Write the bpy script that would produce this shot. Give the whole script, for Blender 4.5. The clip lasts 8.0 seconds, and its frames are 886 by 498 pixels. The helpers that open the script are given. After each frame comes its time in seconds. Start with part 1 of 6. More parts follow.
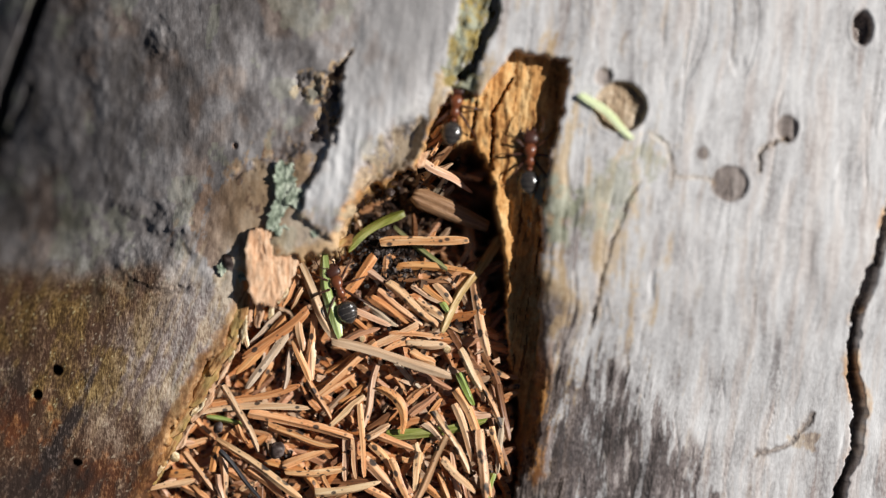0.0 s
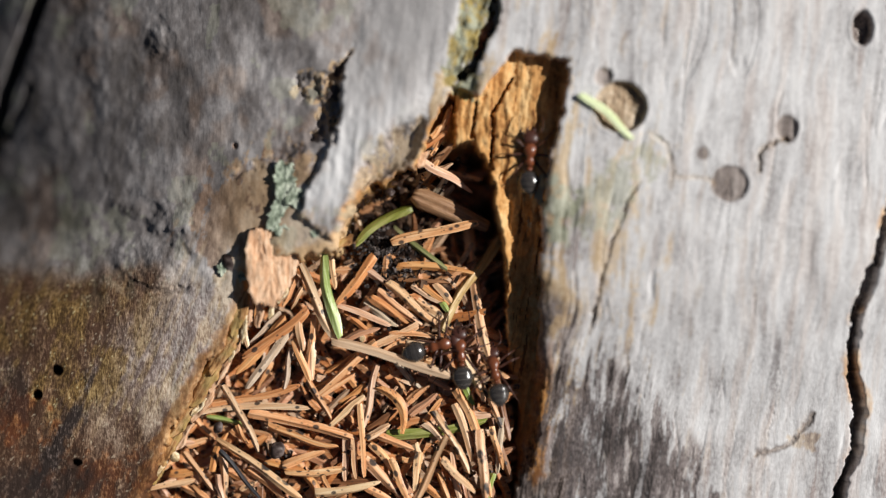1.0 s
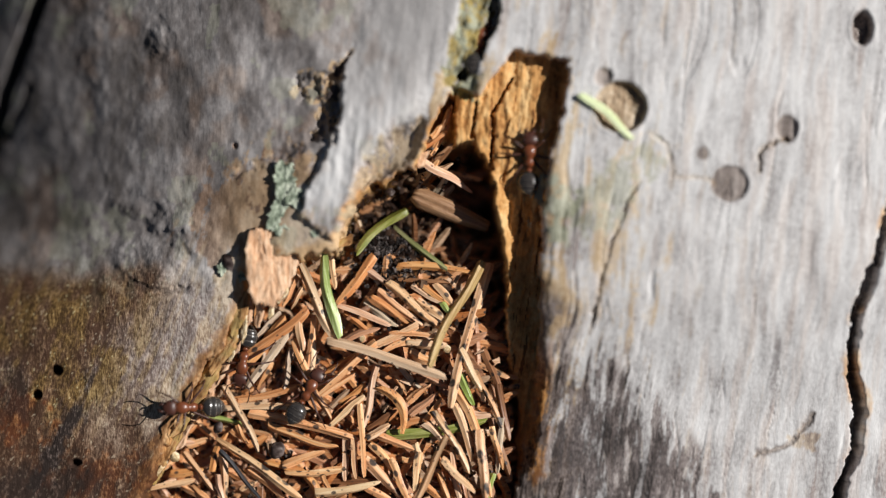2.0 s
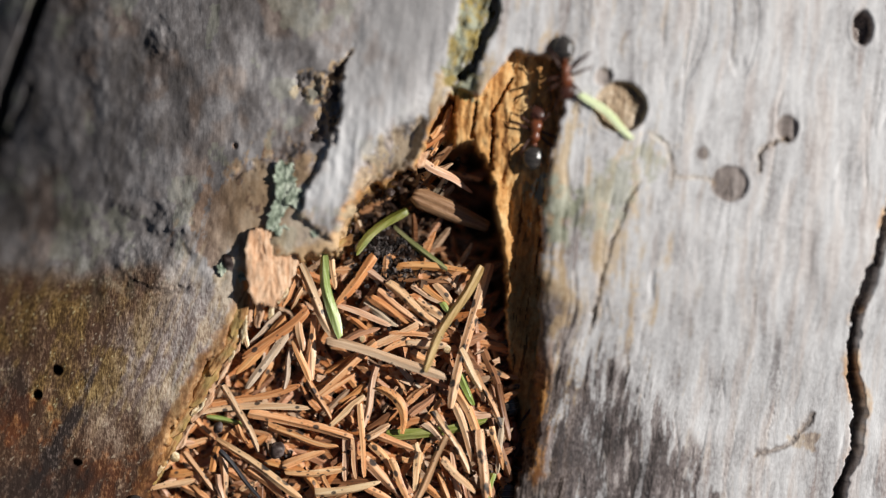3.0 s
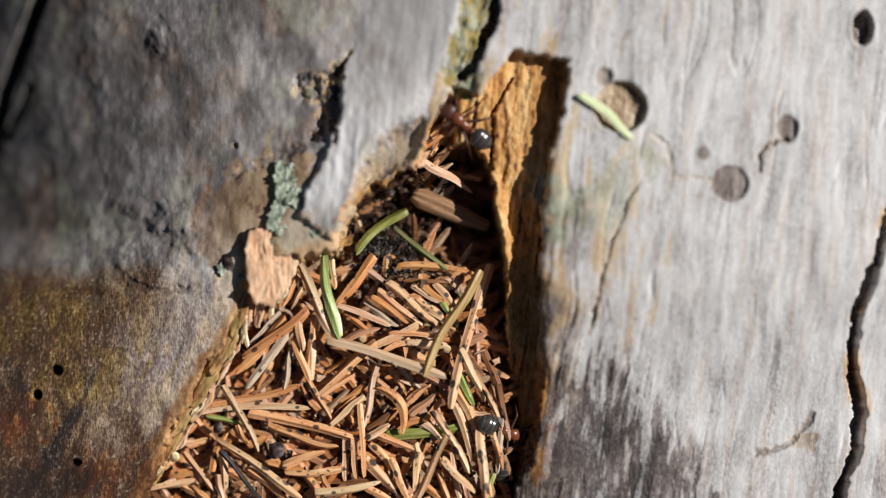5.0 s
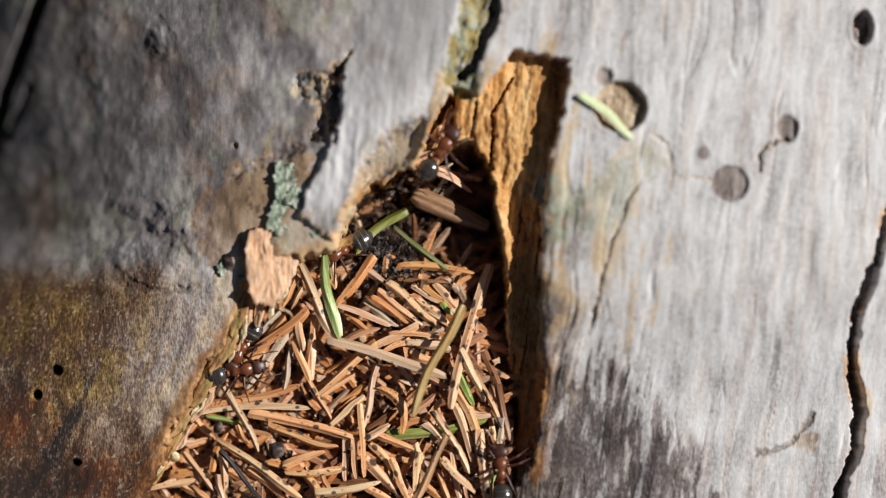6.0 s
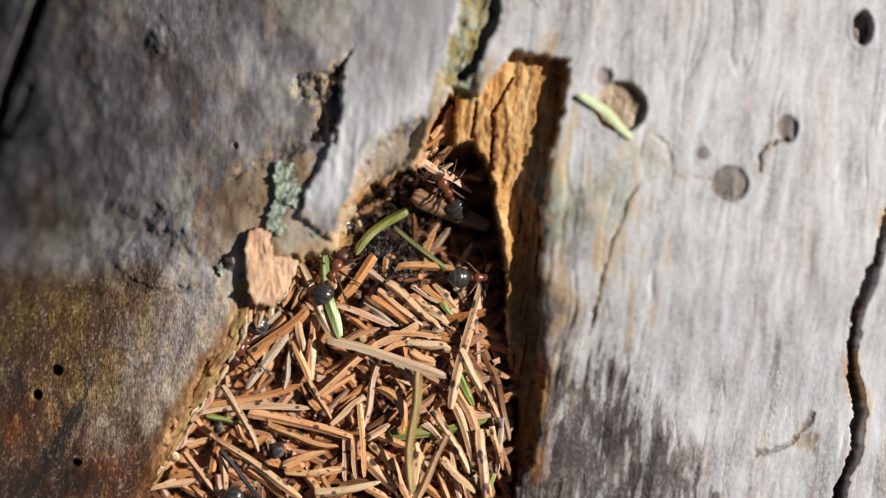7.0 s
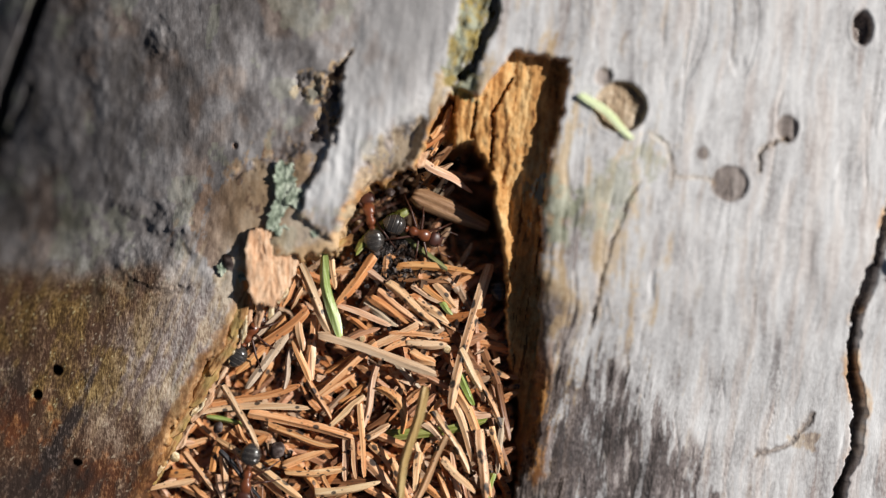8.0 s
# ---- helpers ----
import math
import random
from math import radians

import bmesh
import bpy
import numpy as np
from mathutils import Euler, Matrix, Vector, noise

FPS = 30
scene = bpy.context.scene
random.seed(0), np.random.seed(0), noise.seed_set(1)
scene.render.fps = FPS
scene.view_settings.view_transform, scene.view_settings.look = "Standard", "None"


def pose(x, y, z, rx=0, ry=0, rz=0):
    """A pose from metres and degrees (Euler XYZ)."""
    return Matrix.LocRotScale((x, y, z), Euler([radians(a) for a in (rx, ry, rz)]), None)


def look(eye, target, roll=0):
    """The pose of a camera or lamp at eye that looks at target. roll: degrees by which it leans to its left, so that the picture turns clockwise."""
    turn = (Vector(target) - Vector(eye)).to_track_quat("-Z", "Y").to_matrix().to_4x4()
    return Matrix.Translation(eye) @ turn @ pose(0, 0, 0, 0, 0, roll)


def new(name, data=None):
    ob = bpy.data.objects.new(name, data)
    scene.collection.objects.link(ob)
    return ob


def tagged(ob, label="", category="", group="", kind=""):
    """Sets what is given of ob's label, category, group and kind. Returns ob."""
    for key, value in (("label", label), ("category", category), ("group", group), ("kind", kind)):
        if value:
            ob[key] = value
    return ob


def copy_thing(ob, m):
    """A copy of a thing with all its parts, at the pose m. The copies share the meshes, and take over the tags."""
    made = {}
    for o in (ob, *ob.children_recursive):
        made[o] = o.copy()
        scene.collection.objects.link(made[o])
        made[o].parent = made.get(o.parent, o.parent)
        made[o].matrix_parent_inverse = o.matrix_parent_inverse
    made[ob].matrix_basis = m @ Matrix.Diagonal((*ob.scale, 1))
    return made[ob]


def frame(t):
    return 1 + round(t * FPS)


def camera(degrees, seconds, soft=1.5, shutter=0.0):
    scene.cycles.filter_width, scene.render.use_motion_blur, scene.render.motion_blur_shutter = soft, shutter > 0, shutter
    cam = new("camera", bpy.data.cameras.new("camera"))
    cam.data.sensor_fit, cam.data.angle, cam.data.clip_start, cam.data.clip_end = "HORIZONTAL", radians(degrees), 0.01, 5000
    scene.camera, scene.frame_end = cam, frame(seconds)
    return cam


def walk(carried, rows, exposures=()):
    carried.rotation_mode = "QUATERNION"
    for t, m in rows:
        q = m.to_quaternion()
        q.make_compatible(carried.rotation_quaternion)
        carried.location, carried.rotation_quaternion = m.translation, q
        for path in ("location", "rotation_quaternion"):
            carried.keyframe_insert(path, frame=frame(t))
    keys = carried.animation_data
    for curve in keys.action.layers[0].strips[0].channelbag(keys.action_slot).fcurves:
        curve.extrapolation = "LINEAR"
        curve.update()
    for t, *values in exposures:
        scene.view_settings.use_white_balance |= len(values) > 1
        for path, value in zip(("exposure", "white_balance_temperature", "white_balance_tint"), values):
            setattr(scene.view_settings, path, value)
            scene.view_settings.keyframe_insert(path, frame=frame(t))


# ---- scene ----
# A weathered fallen log seen from above, close up. Lengths in the helpers below are millimetres,
# z = 0 being the crown of the log; TOP is its height over the forest floor in metres.
TOP = 0.30
LOG_R, LOG_X = 150.0, 10.0


def mm(x, y, z):
    """Metres in the world from millimetres over the log's crown."""
    return Vector((x * 0.001, y * 0.001, TOP + z * 0.001))


EYE_H = 240.0
cam = camera(21.15, 8.0, soft=1.2, shutter=0.12)
cam.data.dof.use_dof = True
cam.data.dof.focus_distance = 0.2449
cam.data.dof.aperture_fstop = 3.5
EYE = look(mm(0, 0, EYE_H), mm(0, 0, 0))
walk(cam, [(0.0, EYE), (8.0, EYE)], exposures=[(0.0, 0.0), (1.7, 0.0), (3.3, -0.05), (4.7, -0.05), (6.0, 0.0), (8.0, 0.0)])

# ---------------------------------------------------------------- light
SUN_AZ, SUN_EL = 14.0, 40.0
sun_way = Vector((math.cos(radians(SUN_AZ)) * math.cos(radians(SUN_EL)),
                  math.sin(radians(SUN_AZ)) * math.cos(radians(SUN_EL)), math.sin(radians(SUN_EL))))
world = bpy.data.worlds.new("sky")
scene.world = world
world.use_nodes = True
wn = world.node_tree.nodes
sky = wn.new("ShaderNodeTexSky")
sky.sky_type, sky.sun_disc = "NISHITA", False
sky.sun_elevation, sky.sun_rotation = radians(SUN_EL), radians(90 - SUN_AZ)
wn["Background"].inputs[1].default_value = 0.022
world.node_tree.links.new(sky.outputs[0], wn["Background"].inputs[0])
sun = new("sun", bpy.data.lights.new("sun", "SUN"))
sun.data.energy, sun.data.angle, sun.data.color = 4.88, radians(0.55), (1.0, 0.968, 0.932)
sun.matrix_world = look(sun_way * 3 + Vector((0, 0, TOP)), (0, 0, TOP))

# ---------------------------------------------------------------- materials
class Nodes:
    """A short way to write a node material."""

    def __init__(self, name, rough=0.8, spec=0.3):
        self.m = bpy.data.materials.new(name)
        self.m.use_nodes = True
        self.t = self.m.node_tree
        self.b = self.t.nodes["Principled BSDF"]
        self.b.inputs["Roughness"].default_value = rough
        self.b.inputs["Specular IOR Level"].default_value = spec

    def put(self, socket, value):
        if isinstance(value, bpy.types.NodeSocket):
            self.t.links.new(value, socket)
        elif isinstance(value, tuple) and len(value) == 3 and socket.type == "RGBA":
            socket.default_value = (*value, 1)
        else:
            socket.default_value = value

    def noise(self, scale=(1, 1, 1), size=1.0, detail=4.0, rough=0.6, warp=0.0, own=False, turn=0.0):
        c = self.t.nodes.new("ShaderNodeTexCoord")
        p = self.t.nodes.new("ShaderNodeMapping")
        if own:
            self.t.links.new(self.math("MULTIPLY", self.random(), 37.0), p.inputs["Location"])
        p.inputs["Scale"].default_value = scale
        p.inputs["Rotation"].default_value = (0, 0, radians(turn))
        self.t.links.new(c.outputs["Object"], p.inputs[0])
        n = self.t.nodes.new("ShaderNodeTexNoise")
        self.t.links.new(p.outputs[0], n.inputs["Vector"])
        n.inputs["Scale"].default_value = size
        n.inputs["Detail"].default_value = detail
        n.inputs["Roughness"].default_value = rough
        n.inputs["Distortion"].default_value = warp
        return n.outputs["Fac"]

    def cells(self, scale, size=1.0, own=False):
        c = self.t.nodes.new("ShaderNodeTexCoord")
        p = self.t.nodes.new("ShaderNodeMapping")
        if own:
            self.t.links.new(self.math("MULTIPLY", self.random(), 53.0), p.inputs["Location"])
        p.inputs["Scale"].default_value = scale
        self.t.links.new(c.outputs["Object"], p.inputs[0])
        n = self.t.nodes.new("ShaderNodeTexVoronoi")
        self.t.links.new(p.outputs[0], n.inputs["Vector"])
        n.inputs["Scale"].default_value = size
        return n.outputs["Distance"]

    def ramp(self, fac, *stops):
        r = self.t.nodes.new("ShaderNodeValToRGB")
        e = r.color_ramp.elements
        while len(e) < len(stops):
            e.new(0.5)
        for k, (at, col) in zip(e, stops):
            k.position = at
            k.color = (*col, 1) if isinstance(col, tuple) else (col, col, col, 1)
        self.put(r.inputs[0], fac)
        return r.outputs[0]

    def mix(self, fac, a, b, mode="MIX"):
        n = self.t.nodes.new("ShaderNodeMix")
        n.data_type, n.blend_type = "RGBA", mode
        self.put(n.inputs[0], fac)
        self.put(n.inputs[6], a)
        self.put(n.inputs[7], b)
        return n.outputs[2]

    def math(self, op, a, b=0.0, clamp=False):
        n = self.t.nodes.new("ShaderNodeMath")
        n.operation, n.use_clamp = op, clamp
        self.put(n.inputs[0], a)
        self.put(n.inputs[1], b)
        return n.outputs[0]

    def attr(self, name):
        n = self.t.nodes.new("ShaderNodeAttribute")
        n.attribute_name = name
        return n.outputs["Fac"]

    def random(self):
        return self.t.nodes.new("ShaderNodeObjectInfo").outputs["Random"]

    def island(self):
        return self.t.nodes.new("ShaderNodeNewGeometry").outputs["Random Per Island"]

    def finish(self, colour, bump=None, strength=0.3, depth=0.0002, rough=None):
        self.put(self.b.inputs["Base Color"], colour)
        if rough is not None:
            self.put(self.b.inputs["Roughness"], rough)
        if bump is not None:
            n = self.t.nodes.new("ShaderNodeBump")
            n.inputs["Strength"].default_value = strength
            n.inputs["Distance"].default_value = depth
            self.put(n.inputs["Height"], bump)
            self.t.links.new(n.outputs[0], self.b.inputs["Normal"])
        return self.m


def make_wood():
    k = Nodes("weathered_log_wood", 0.85, 0.25)
    fine = k.noise((2600, 420, 420), 1, 4, 0.6, 0.5, turn=-6)
    mott = k.noise((900, 650, 650), 1, 5, 0.65, 0.3)
    speck = k.noise((2900, 2300, 2300), 1, 4, 0.65)
    grit = k.math("MULTIPLY", k.math("SUBTRACT", k.math("ADD", fine, speck), 1.0), 0.8)
    micro = k.noise((6500, 2200, 3000), 1, 3, 0.6, turn=-18)
    tone = k.math("ADD", k.attr("tone"), k.math("MULTIPLY", k.attr("grainy"), k.math("ADD", grit, k.math("MULTIPLY", k.math("SUBTRACT", micro, 0.5), 1.3))))

    # silvery weathered wood, with a warm blush in places
    grey = k.ramp(tone, (0.12, (0.27, 0.252, 0.248)), (0.46, (0.510, 0.496, 0.490)), (0.82, (0.675, 0.667, 0.660)))
    grey = k.mix(k.attr("blush"), grey, k.ramp(tone, (0.15, (0.27, 0.20, 0.175)), (0.5, (0.53, 0.465, 0.43)), (0.85, (0.68, 0.625, 0.585))))
    # grey weathering film, darkened further for the flank turned from the sun
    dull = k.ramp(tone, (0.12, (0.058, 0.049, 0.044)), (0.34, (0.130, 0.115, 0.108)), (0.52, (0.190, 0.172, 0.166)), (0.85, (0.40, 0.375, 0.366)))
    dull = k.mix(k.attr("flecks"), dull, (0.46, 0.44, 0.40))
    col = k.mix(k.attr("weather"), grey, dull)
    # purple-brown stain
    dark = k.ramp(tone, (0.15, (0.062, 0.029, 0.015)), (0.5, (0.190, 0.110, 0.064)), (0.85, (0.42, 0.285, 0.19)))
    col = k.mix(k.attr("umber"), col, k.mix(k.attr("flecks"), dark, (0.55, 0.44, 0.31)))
    # bare wood
    bare = k.ramp(k.math("ADD", k.math("MULTIPLY", tone, 0.5), k.math("MULTIPLY", mott, 0.5)),
                  (0.30, (0.15, 0.060, 0.018)), (0.42, (0.42, 0.195, 0.060)), (0.54, (0.57, 0.305, 0.108)), (0.68, (0.70, 0.46, 0.21)))
    col = k.mix(k.attr("raw"), col, bare)
    tan = k.ramp(tone, (0.12, (0.15, 0.085, 0.042)), (0.5, (0.43, 0.305, 0.18)), (0.85, (0.63, 0.51, 0.36)))
    col = k.mix(k.attr("tan"), col, tan)
    alg = k.ramp(tone, (0.15, (0.050, 0.027, 0.007)), (0.5, (0.165, 0.096, 0.026)), (0.85, (0.37, 0.25, 0.09)))
    col = k.mix(k.attr("algae"), col, k.mix(k.attr("flecks"), alg, (0.62, 0.54, 0.28)))
    col = k.mix(k.attr("rust"), col, k.ramp(tone, (0.2, (0.11, 0.032, 0.010)), (0.8, (0.44, 0.18, 0.055))))
    # blackish stains, mixed with painted shade in the hollow and the crack
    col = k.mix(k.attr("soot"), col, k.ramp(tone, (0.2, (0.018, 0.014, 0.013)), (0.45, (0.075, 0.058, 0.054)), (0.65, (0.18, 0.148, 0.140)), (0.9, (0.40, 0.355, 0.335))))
    lc = k.mix(k.ramp(mott, (0.46, 0.0), (0.54, 1.0)), k.ramp(tone, (0.2, (0.10, 0.068, 0.02)), (0.8, (0.40, 0.31, 0.11))),
               k.ramp(tone, (0.2, (0.09, 0.09, 0.055)), (0.8, (0.40, 0.41, 0.30))))
    col = k.mix(k.attr("lichen"), col, lc)
    col = k.mix(k.attr("greenish"), col, k.ramp(tone, (0.2, (0.16, 0.165, 0.11)), (0.8, (0.48, 0.48, 0.38))))
    # floor of the hollow darkened to near black, standing in for deep shade
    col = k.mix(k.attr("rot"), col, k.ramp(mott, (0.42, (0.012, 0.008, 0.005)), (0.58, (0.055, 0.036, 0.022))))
    h = k.math("ADD", k.math("MULTIPLY", fine, k.math("ADD", 0.3, k.math("MULTIPLY", k.attr("raw"), 0.45))), k.math("MULTIPLY", k.math("ADD", speck, micro), k.math("MULTIPLY", k.attr("grainy"), 0.6)))
    return k.finish(col, h, 0.6, 0.00018)


def make_needle(name, dark, mid, light, spot=0.15, rough=0.46, spotty=0.92, spec=0.45):
    k = Nodes(name, rough, spec)
    streak = k.noise((190, 3600, 3600), 1, 4, 0.6, own=True)
    blot = k.noise((700, 700, 700), 1, 4, 0.65, own=True)
    fleck = k.noise((2600, 4200, 4200), 1, 3, 0.6, own=True)
    col = k.ramp(streak, (0.22, dark), (0.46, mid), (0.72, light))
    tint = k.ramp(k.random(), (0.0, (0.72, 0.60, 0.50)), (0.2, (1.0, 0.92, 0.82)), (0.4, (1.02, 1.06, 0.98)), (0.6, (1.05, 1.0, 1.0)), (0.8, (1.05, 1.12, 1.10)), (1.0, (0.88, 0.84, 0.80)))
    col = k.mix(1.0, col, tint, "MULTIPLY")
    col = k.mix(k.ramp(blot, (0.54, 0.0), (0.76, 0.5)), col, dark)
    col = k.mix(k.ramp(fleck, (0.66, 0.0), (0.74, 0.5)), col, (0.10, 0.055, 0.03))
    # black fungus spots
    dots = k.cells((620, 900, 5), own=True)
    col = k.mix(k.math("MULTIPLY", k.ramp(dots, (spot * 0.6, spotty), (spot * 0.85, 0.0)), k.ramp(blot, (0.36, 0.6), (0.44, 1.0))), col, (0.036, 0.030, 0.028))
    small = k.cells((1500, 2400, 5), own=True)
    col = k.mix(k.math("MULTIPLY", k.ramp(small, (spot * 0.55, spotty), (spot * 0.8, 0.0)), k.ramp(blot, (0.46, 0.0), (0.56, 0.9))), col, (0.05, 0.03, 0.02))
    h = k.math("ADD", k.math("ADD", streak, k.math("MULTIPLY", fleck, 0.5)), k.math("MULTIPLY", blot, 0.6))
    return k.finish(col, h, 0.38, 0.00012, k.ramp(blot, (0.3, rough - 0.12), (0.7, rough + 0.15)))


WOOD = make_wood()
NEEDLE = {
    "tan": make_needle("tan_needle", (0.42, 0.155, 0.055), (0.74, 0.360, 0.158), (0.88, 0.59, 0.34), 0.31),
    "orange": make_needle("orange_needle", (0.34, 0.115, 0.036), (0.61, 0.262, 0.092), (0.76, 0.44, 0.20), 0.25),
    "pale": make_needle("pale_needle", (0.50, 0.265, 0.135), (0.74, 0.48, 0.28), (0.87, 0.69, 0.49), 0.25),
    "grey": make_needle("grey_needle", (0.24, 0.155, 0.10), (0.52, 0.385, 0.27), (0.74, 0.61, 0.48), 0.2),
    "pink": make_needle("pink_needle", (0.42, 0.185, 0.10), (0.70, 0.41, 0.26), (0.85, 0.64, 0.49), 0.13),
    "spotted": make_needle("spotted_needle", (0.40, 0.175, 0.075), (0.70, 0.395, 0.205), (0.88, 0.65, 0.43), 0.43, spotty=0.97),
    "brown": make_needle("brown_needle", (0.10, 0.042, 0.019), (0.25, 0.118, 0.056), (0.46, 0.25, 0.135), 0.2),
    "black": make_needle("blackened_needle", (0.008, 0.008, 0.010), (0.03, 0.028, 0.032), (0.10, 0.09, 0.095), 0.01),
    "green": make_needle("green_needle", (0.12, 0.165, 0.025), (0.25, 0.32, 0.065), (0.50, 0.56, 0.25), 0.01, 0.35),
    # lit copy of green for the tall needle; green keeps a shaded tone
    "bright": make_needle("bright_green_needle", (0.20, 0.27, 0.06), (0.38, 0.47, 0.16), (0.68, 0.74, 0.45), 0.01, 0.3),
    "dull": make_needle("dull_green_needle", (0.12, 0.15, 0.055), (0.25, 0.30, 0.13), (0.48, 0.52, 0.30), 0.01, 0.4),
    # green needle paled so that its overexposed sunlit look is in the colour
    "fresh": make_needle("fresh_needle", (0.42, 0.47, 0.20), (0.66, 0.70, 0.40), (0.82, 0.84, 0.62), 0.01, 0.35),
    "olive": make_needle("olive_needle", (0.26, 0.15, 0.045), (0.47, 0.31, 0.115), (0.66, 0.50, 0.24), 0.06, 0.45),
    "straw": make_needle("straw_twig", (0.34, 0.22, 0.14), (0.66, 0.49, 0.345), (0.87, 0.73, 0.57), 0.1),
}


def make_crumbly(name, dark, mid, light, size=1500, rough=0.9, bump=0.6):
    k = Nodes(name, rough, 0.2)
    a = k.noise((size, size, size), 1, 5, 0.65)
    b = k.noise((size * 0.25, size * 0.25, size * 0.25), 1, 3, 0.6)
    col = k.ramp(k.math("ADD", k.math("MULTIPLY", a, 0.6), k.math("MULTIPLY", b, 0.4)), (0.43, dark), (0.5, mid), (0.57, light))
    return k.finish(col, a, bump, 0.0002)


LICHEN = make_crumbly("pale_green_lichen", (0.15, 0.18, 0.13), (0.33, 0.38, 0.29), (0.50, 0.54, 0.43), 1300)
def make_fibre(name, dark, mid, light, moss=None):
    """Torn woody fibre running along x."""
    k = Nodes(name, 0.85, 0.25)
    streak = k.noise((240, 2600, 2600), 1, 5, 0.65, 0.4, own=True)
    blot = k.noise((420, 520, 520), 1, 4, 0.6, own=True)
    fine = k.noise((1500, 4200, 4200), 1, 3, 0.6, own=True)
    v = k.math("ADD", k.math("MULTIPLY", streak, 0.55), k.math("ADD", k.math("MULTIPLY", blot, 0.25), k.math("MULTIPLY", fine, 0.2)))
    col = k.ramp(v, (0.38, dark), (0.49, mid), (0.60, light))
    if moss:
        col = k.mix(k.ramp(blot, (0.5, 0.0), (0.62, 0.7)), col, moss)
    return k.finish(col, k.math("ADD", streak, k.math("MULTIPLY", fine, 0.5)), 0.6, 0.00022)


FLAKE = make_fibre("red_inner_bark", (0.44, 0.225, 0.115), (0.66, 0.405, 0.245), (0.80, 0.59, 0.41))
RIM = make_fibre("brown_bark_edge", (0.14, 0.060, 0.020), (0.42, 0.220, 0.085), (0.62, 0.41, 0.20), (0.34, 0.24, 0.075))
SOIL = make_crumbly("black_soil", (0.008, 0.006, 0.006), (0.028, 0.023, 0.021), (0.15, 0.125, 0.115), 3200, 0.6, 1.0)
DEBRIS = make_crumbly("brown_debris", (0.012, 0.006, 0.004), (0.040, 0.021, 0.013), (0.15, 0.09, 0.055), 700)
SEED = make_crumbly("dark_seed_coat", (0.03, 0.02, 0.018), (0.085, 0.062, 0.055), (0.16, 0.13, 0.12), 900, 0.45, 0.3)
PALE_CRUMB = make_crumbly("pale_wood_crumb", (0.35, 0.24, 0.12), (0.60, 0.46, 0.27), (0.78, 0.66, 0.45), 1200)
SCALE = make_needle("brown_scale", (0.13, 0.060, 0.032), (0.29, 0.155, 0.085), (0.47, 0.28, 0.17), 0.01, 0.42)

# ---------------------------------------------------------------- the log
def hashed(ix, iy, seed):
    h = (ix.astype(np.int64) * 374761393 + iy.astype(np.int64) * 668265263 + seed * 974634777) & 0x7FFFFFFF
    h = ((h ^ (h >> 13)) * 1274126177) & 0x7FFFFFFF
    return ((h ^ (h >> 16)) & 0xFFFF) / 65535.0


def value_noise(x, y, seed=0):
    ix, iy = np.floor(x), np.floor(y)
    fx, fy = x - ix, y - iy
    fx, fy = fx * fx * fx * (fx * (fx * 6 - 15) + 10), fy * fy * fy * (fy * (fy * 6 - 15) + 10)
    i0, j0 = int(ix.min()), int(iy.min())
    wide, high = int(ix.max()) - i0 + 2, int(iy.max()) - j0 + 2
    if wide * high < ix.size:
        table = hashed(*np.meshgrid(np.arange(i0, i0 + wide), np.arange(j0, j0 + high), indexing="ij"), seed).ravel()
        at = ((ix - i0) * high + (iy - j0)).astype(np.int64)
        a, b, c, d = table[at], table[at + high], table[at + 1], table[at + high + 1]
    else:
        a, b = hashed(ix, iy, seed), hashed(ix + 1, iy, seed)
        c, d = hashed(ix, iy + 1, seed), hashed(ix + 1, iy + 1, seed)
    return a + (b - a) * fx + (c - a) * fy + (a - b - c + d) * fx * fy


def fbm(x, y, seed=0, octaves=4, gain=0.5):
    """Cloudy noise about zero, within about -0.5 to 0.5."""
    total, amp, norm = 0.0, 1.0, 0.0
    for o in range(octaves):
        total = total + amp * value_noise(x * 2 ** o + 17.3 * o, y * 2 ** o + 9.1 * o, seed + o)
        norm += amp
        amp *= gain
    return total / norm - 0.5


def smooth(lo, hi, v):
    t = np.clip((v - lo) / (hi - lo), 0, 1)
    return t * t * (3 - 2 * t)


def line_gap(x, y, *pts):
    """Distance to a broken line."""
    best = np.full_like(x, 1e9)
    for (ax, ay), (bx, by) in zip(pts, pts[1:]):
        dx, dy = bx - ax, by - ay
        t = np.clip(((x - ax) * dx + (y - ay) * dy) / (dx * dx + dy * dy), 0, 1)
        best = np.minimum(best, np.hypot(x - ax - t * dx, y - ay - t * dy))
    return best


def region(x, y, *pts):
    """Signed distance to a closed outline, negative inside."""
    gap = line_gap(x, y, *pts, pts[0])
    inside = np.zeros(x.shape, bool)
    for (ax, ay), (bx, by) in zip(pts, pts[1:] + pts[:1]):
        if ay != by:
            inside ^= ((ay > y) != (by > y)) & (x < (bx - ax) * (y - ay) / (by - ay) + ax)
    return np.where(inside, -gap, gap)


def oval(x, y, cx, cy, rx, ry):
    """About the signed distance to an ellipse."""
    return (np.hypot((x - cx) / rx, (y - cy) / ry) - 1) * min(rx, ry)


def crown(x):
    """Height of the sound round log over its own crown line."""
    return np.sqrt(np.maximum(LOG_R ** 2 - (x - LOG_X) ** 2, 0)) - LOG_R


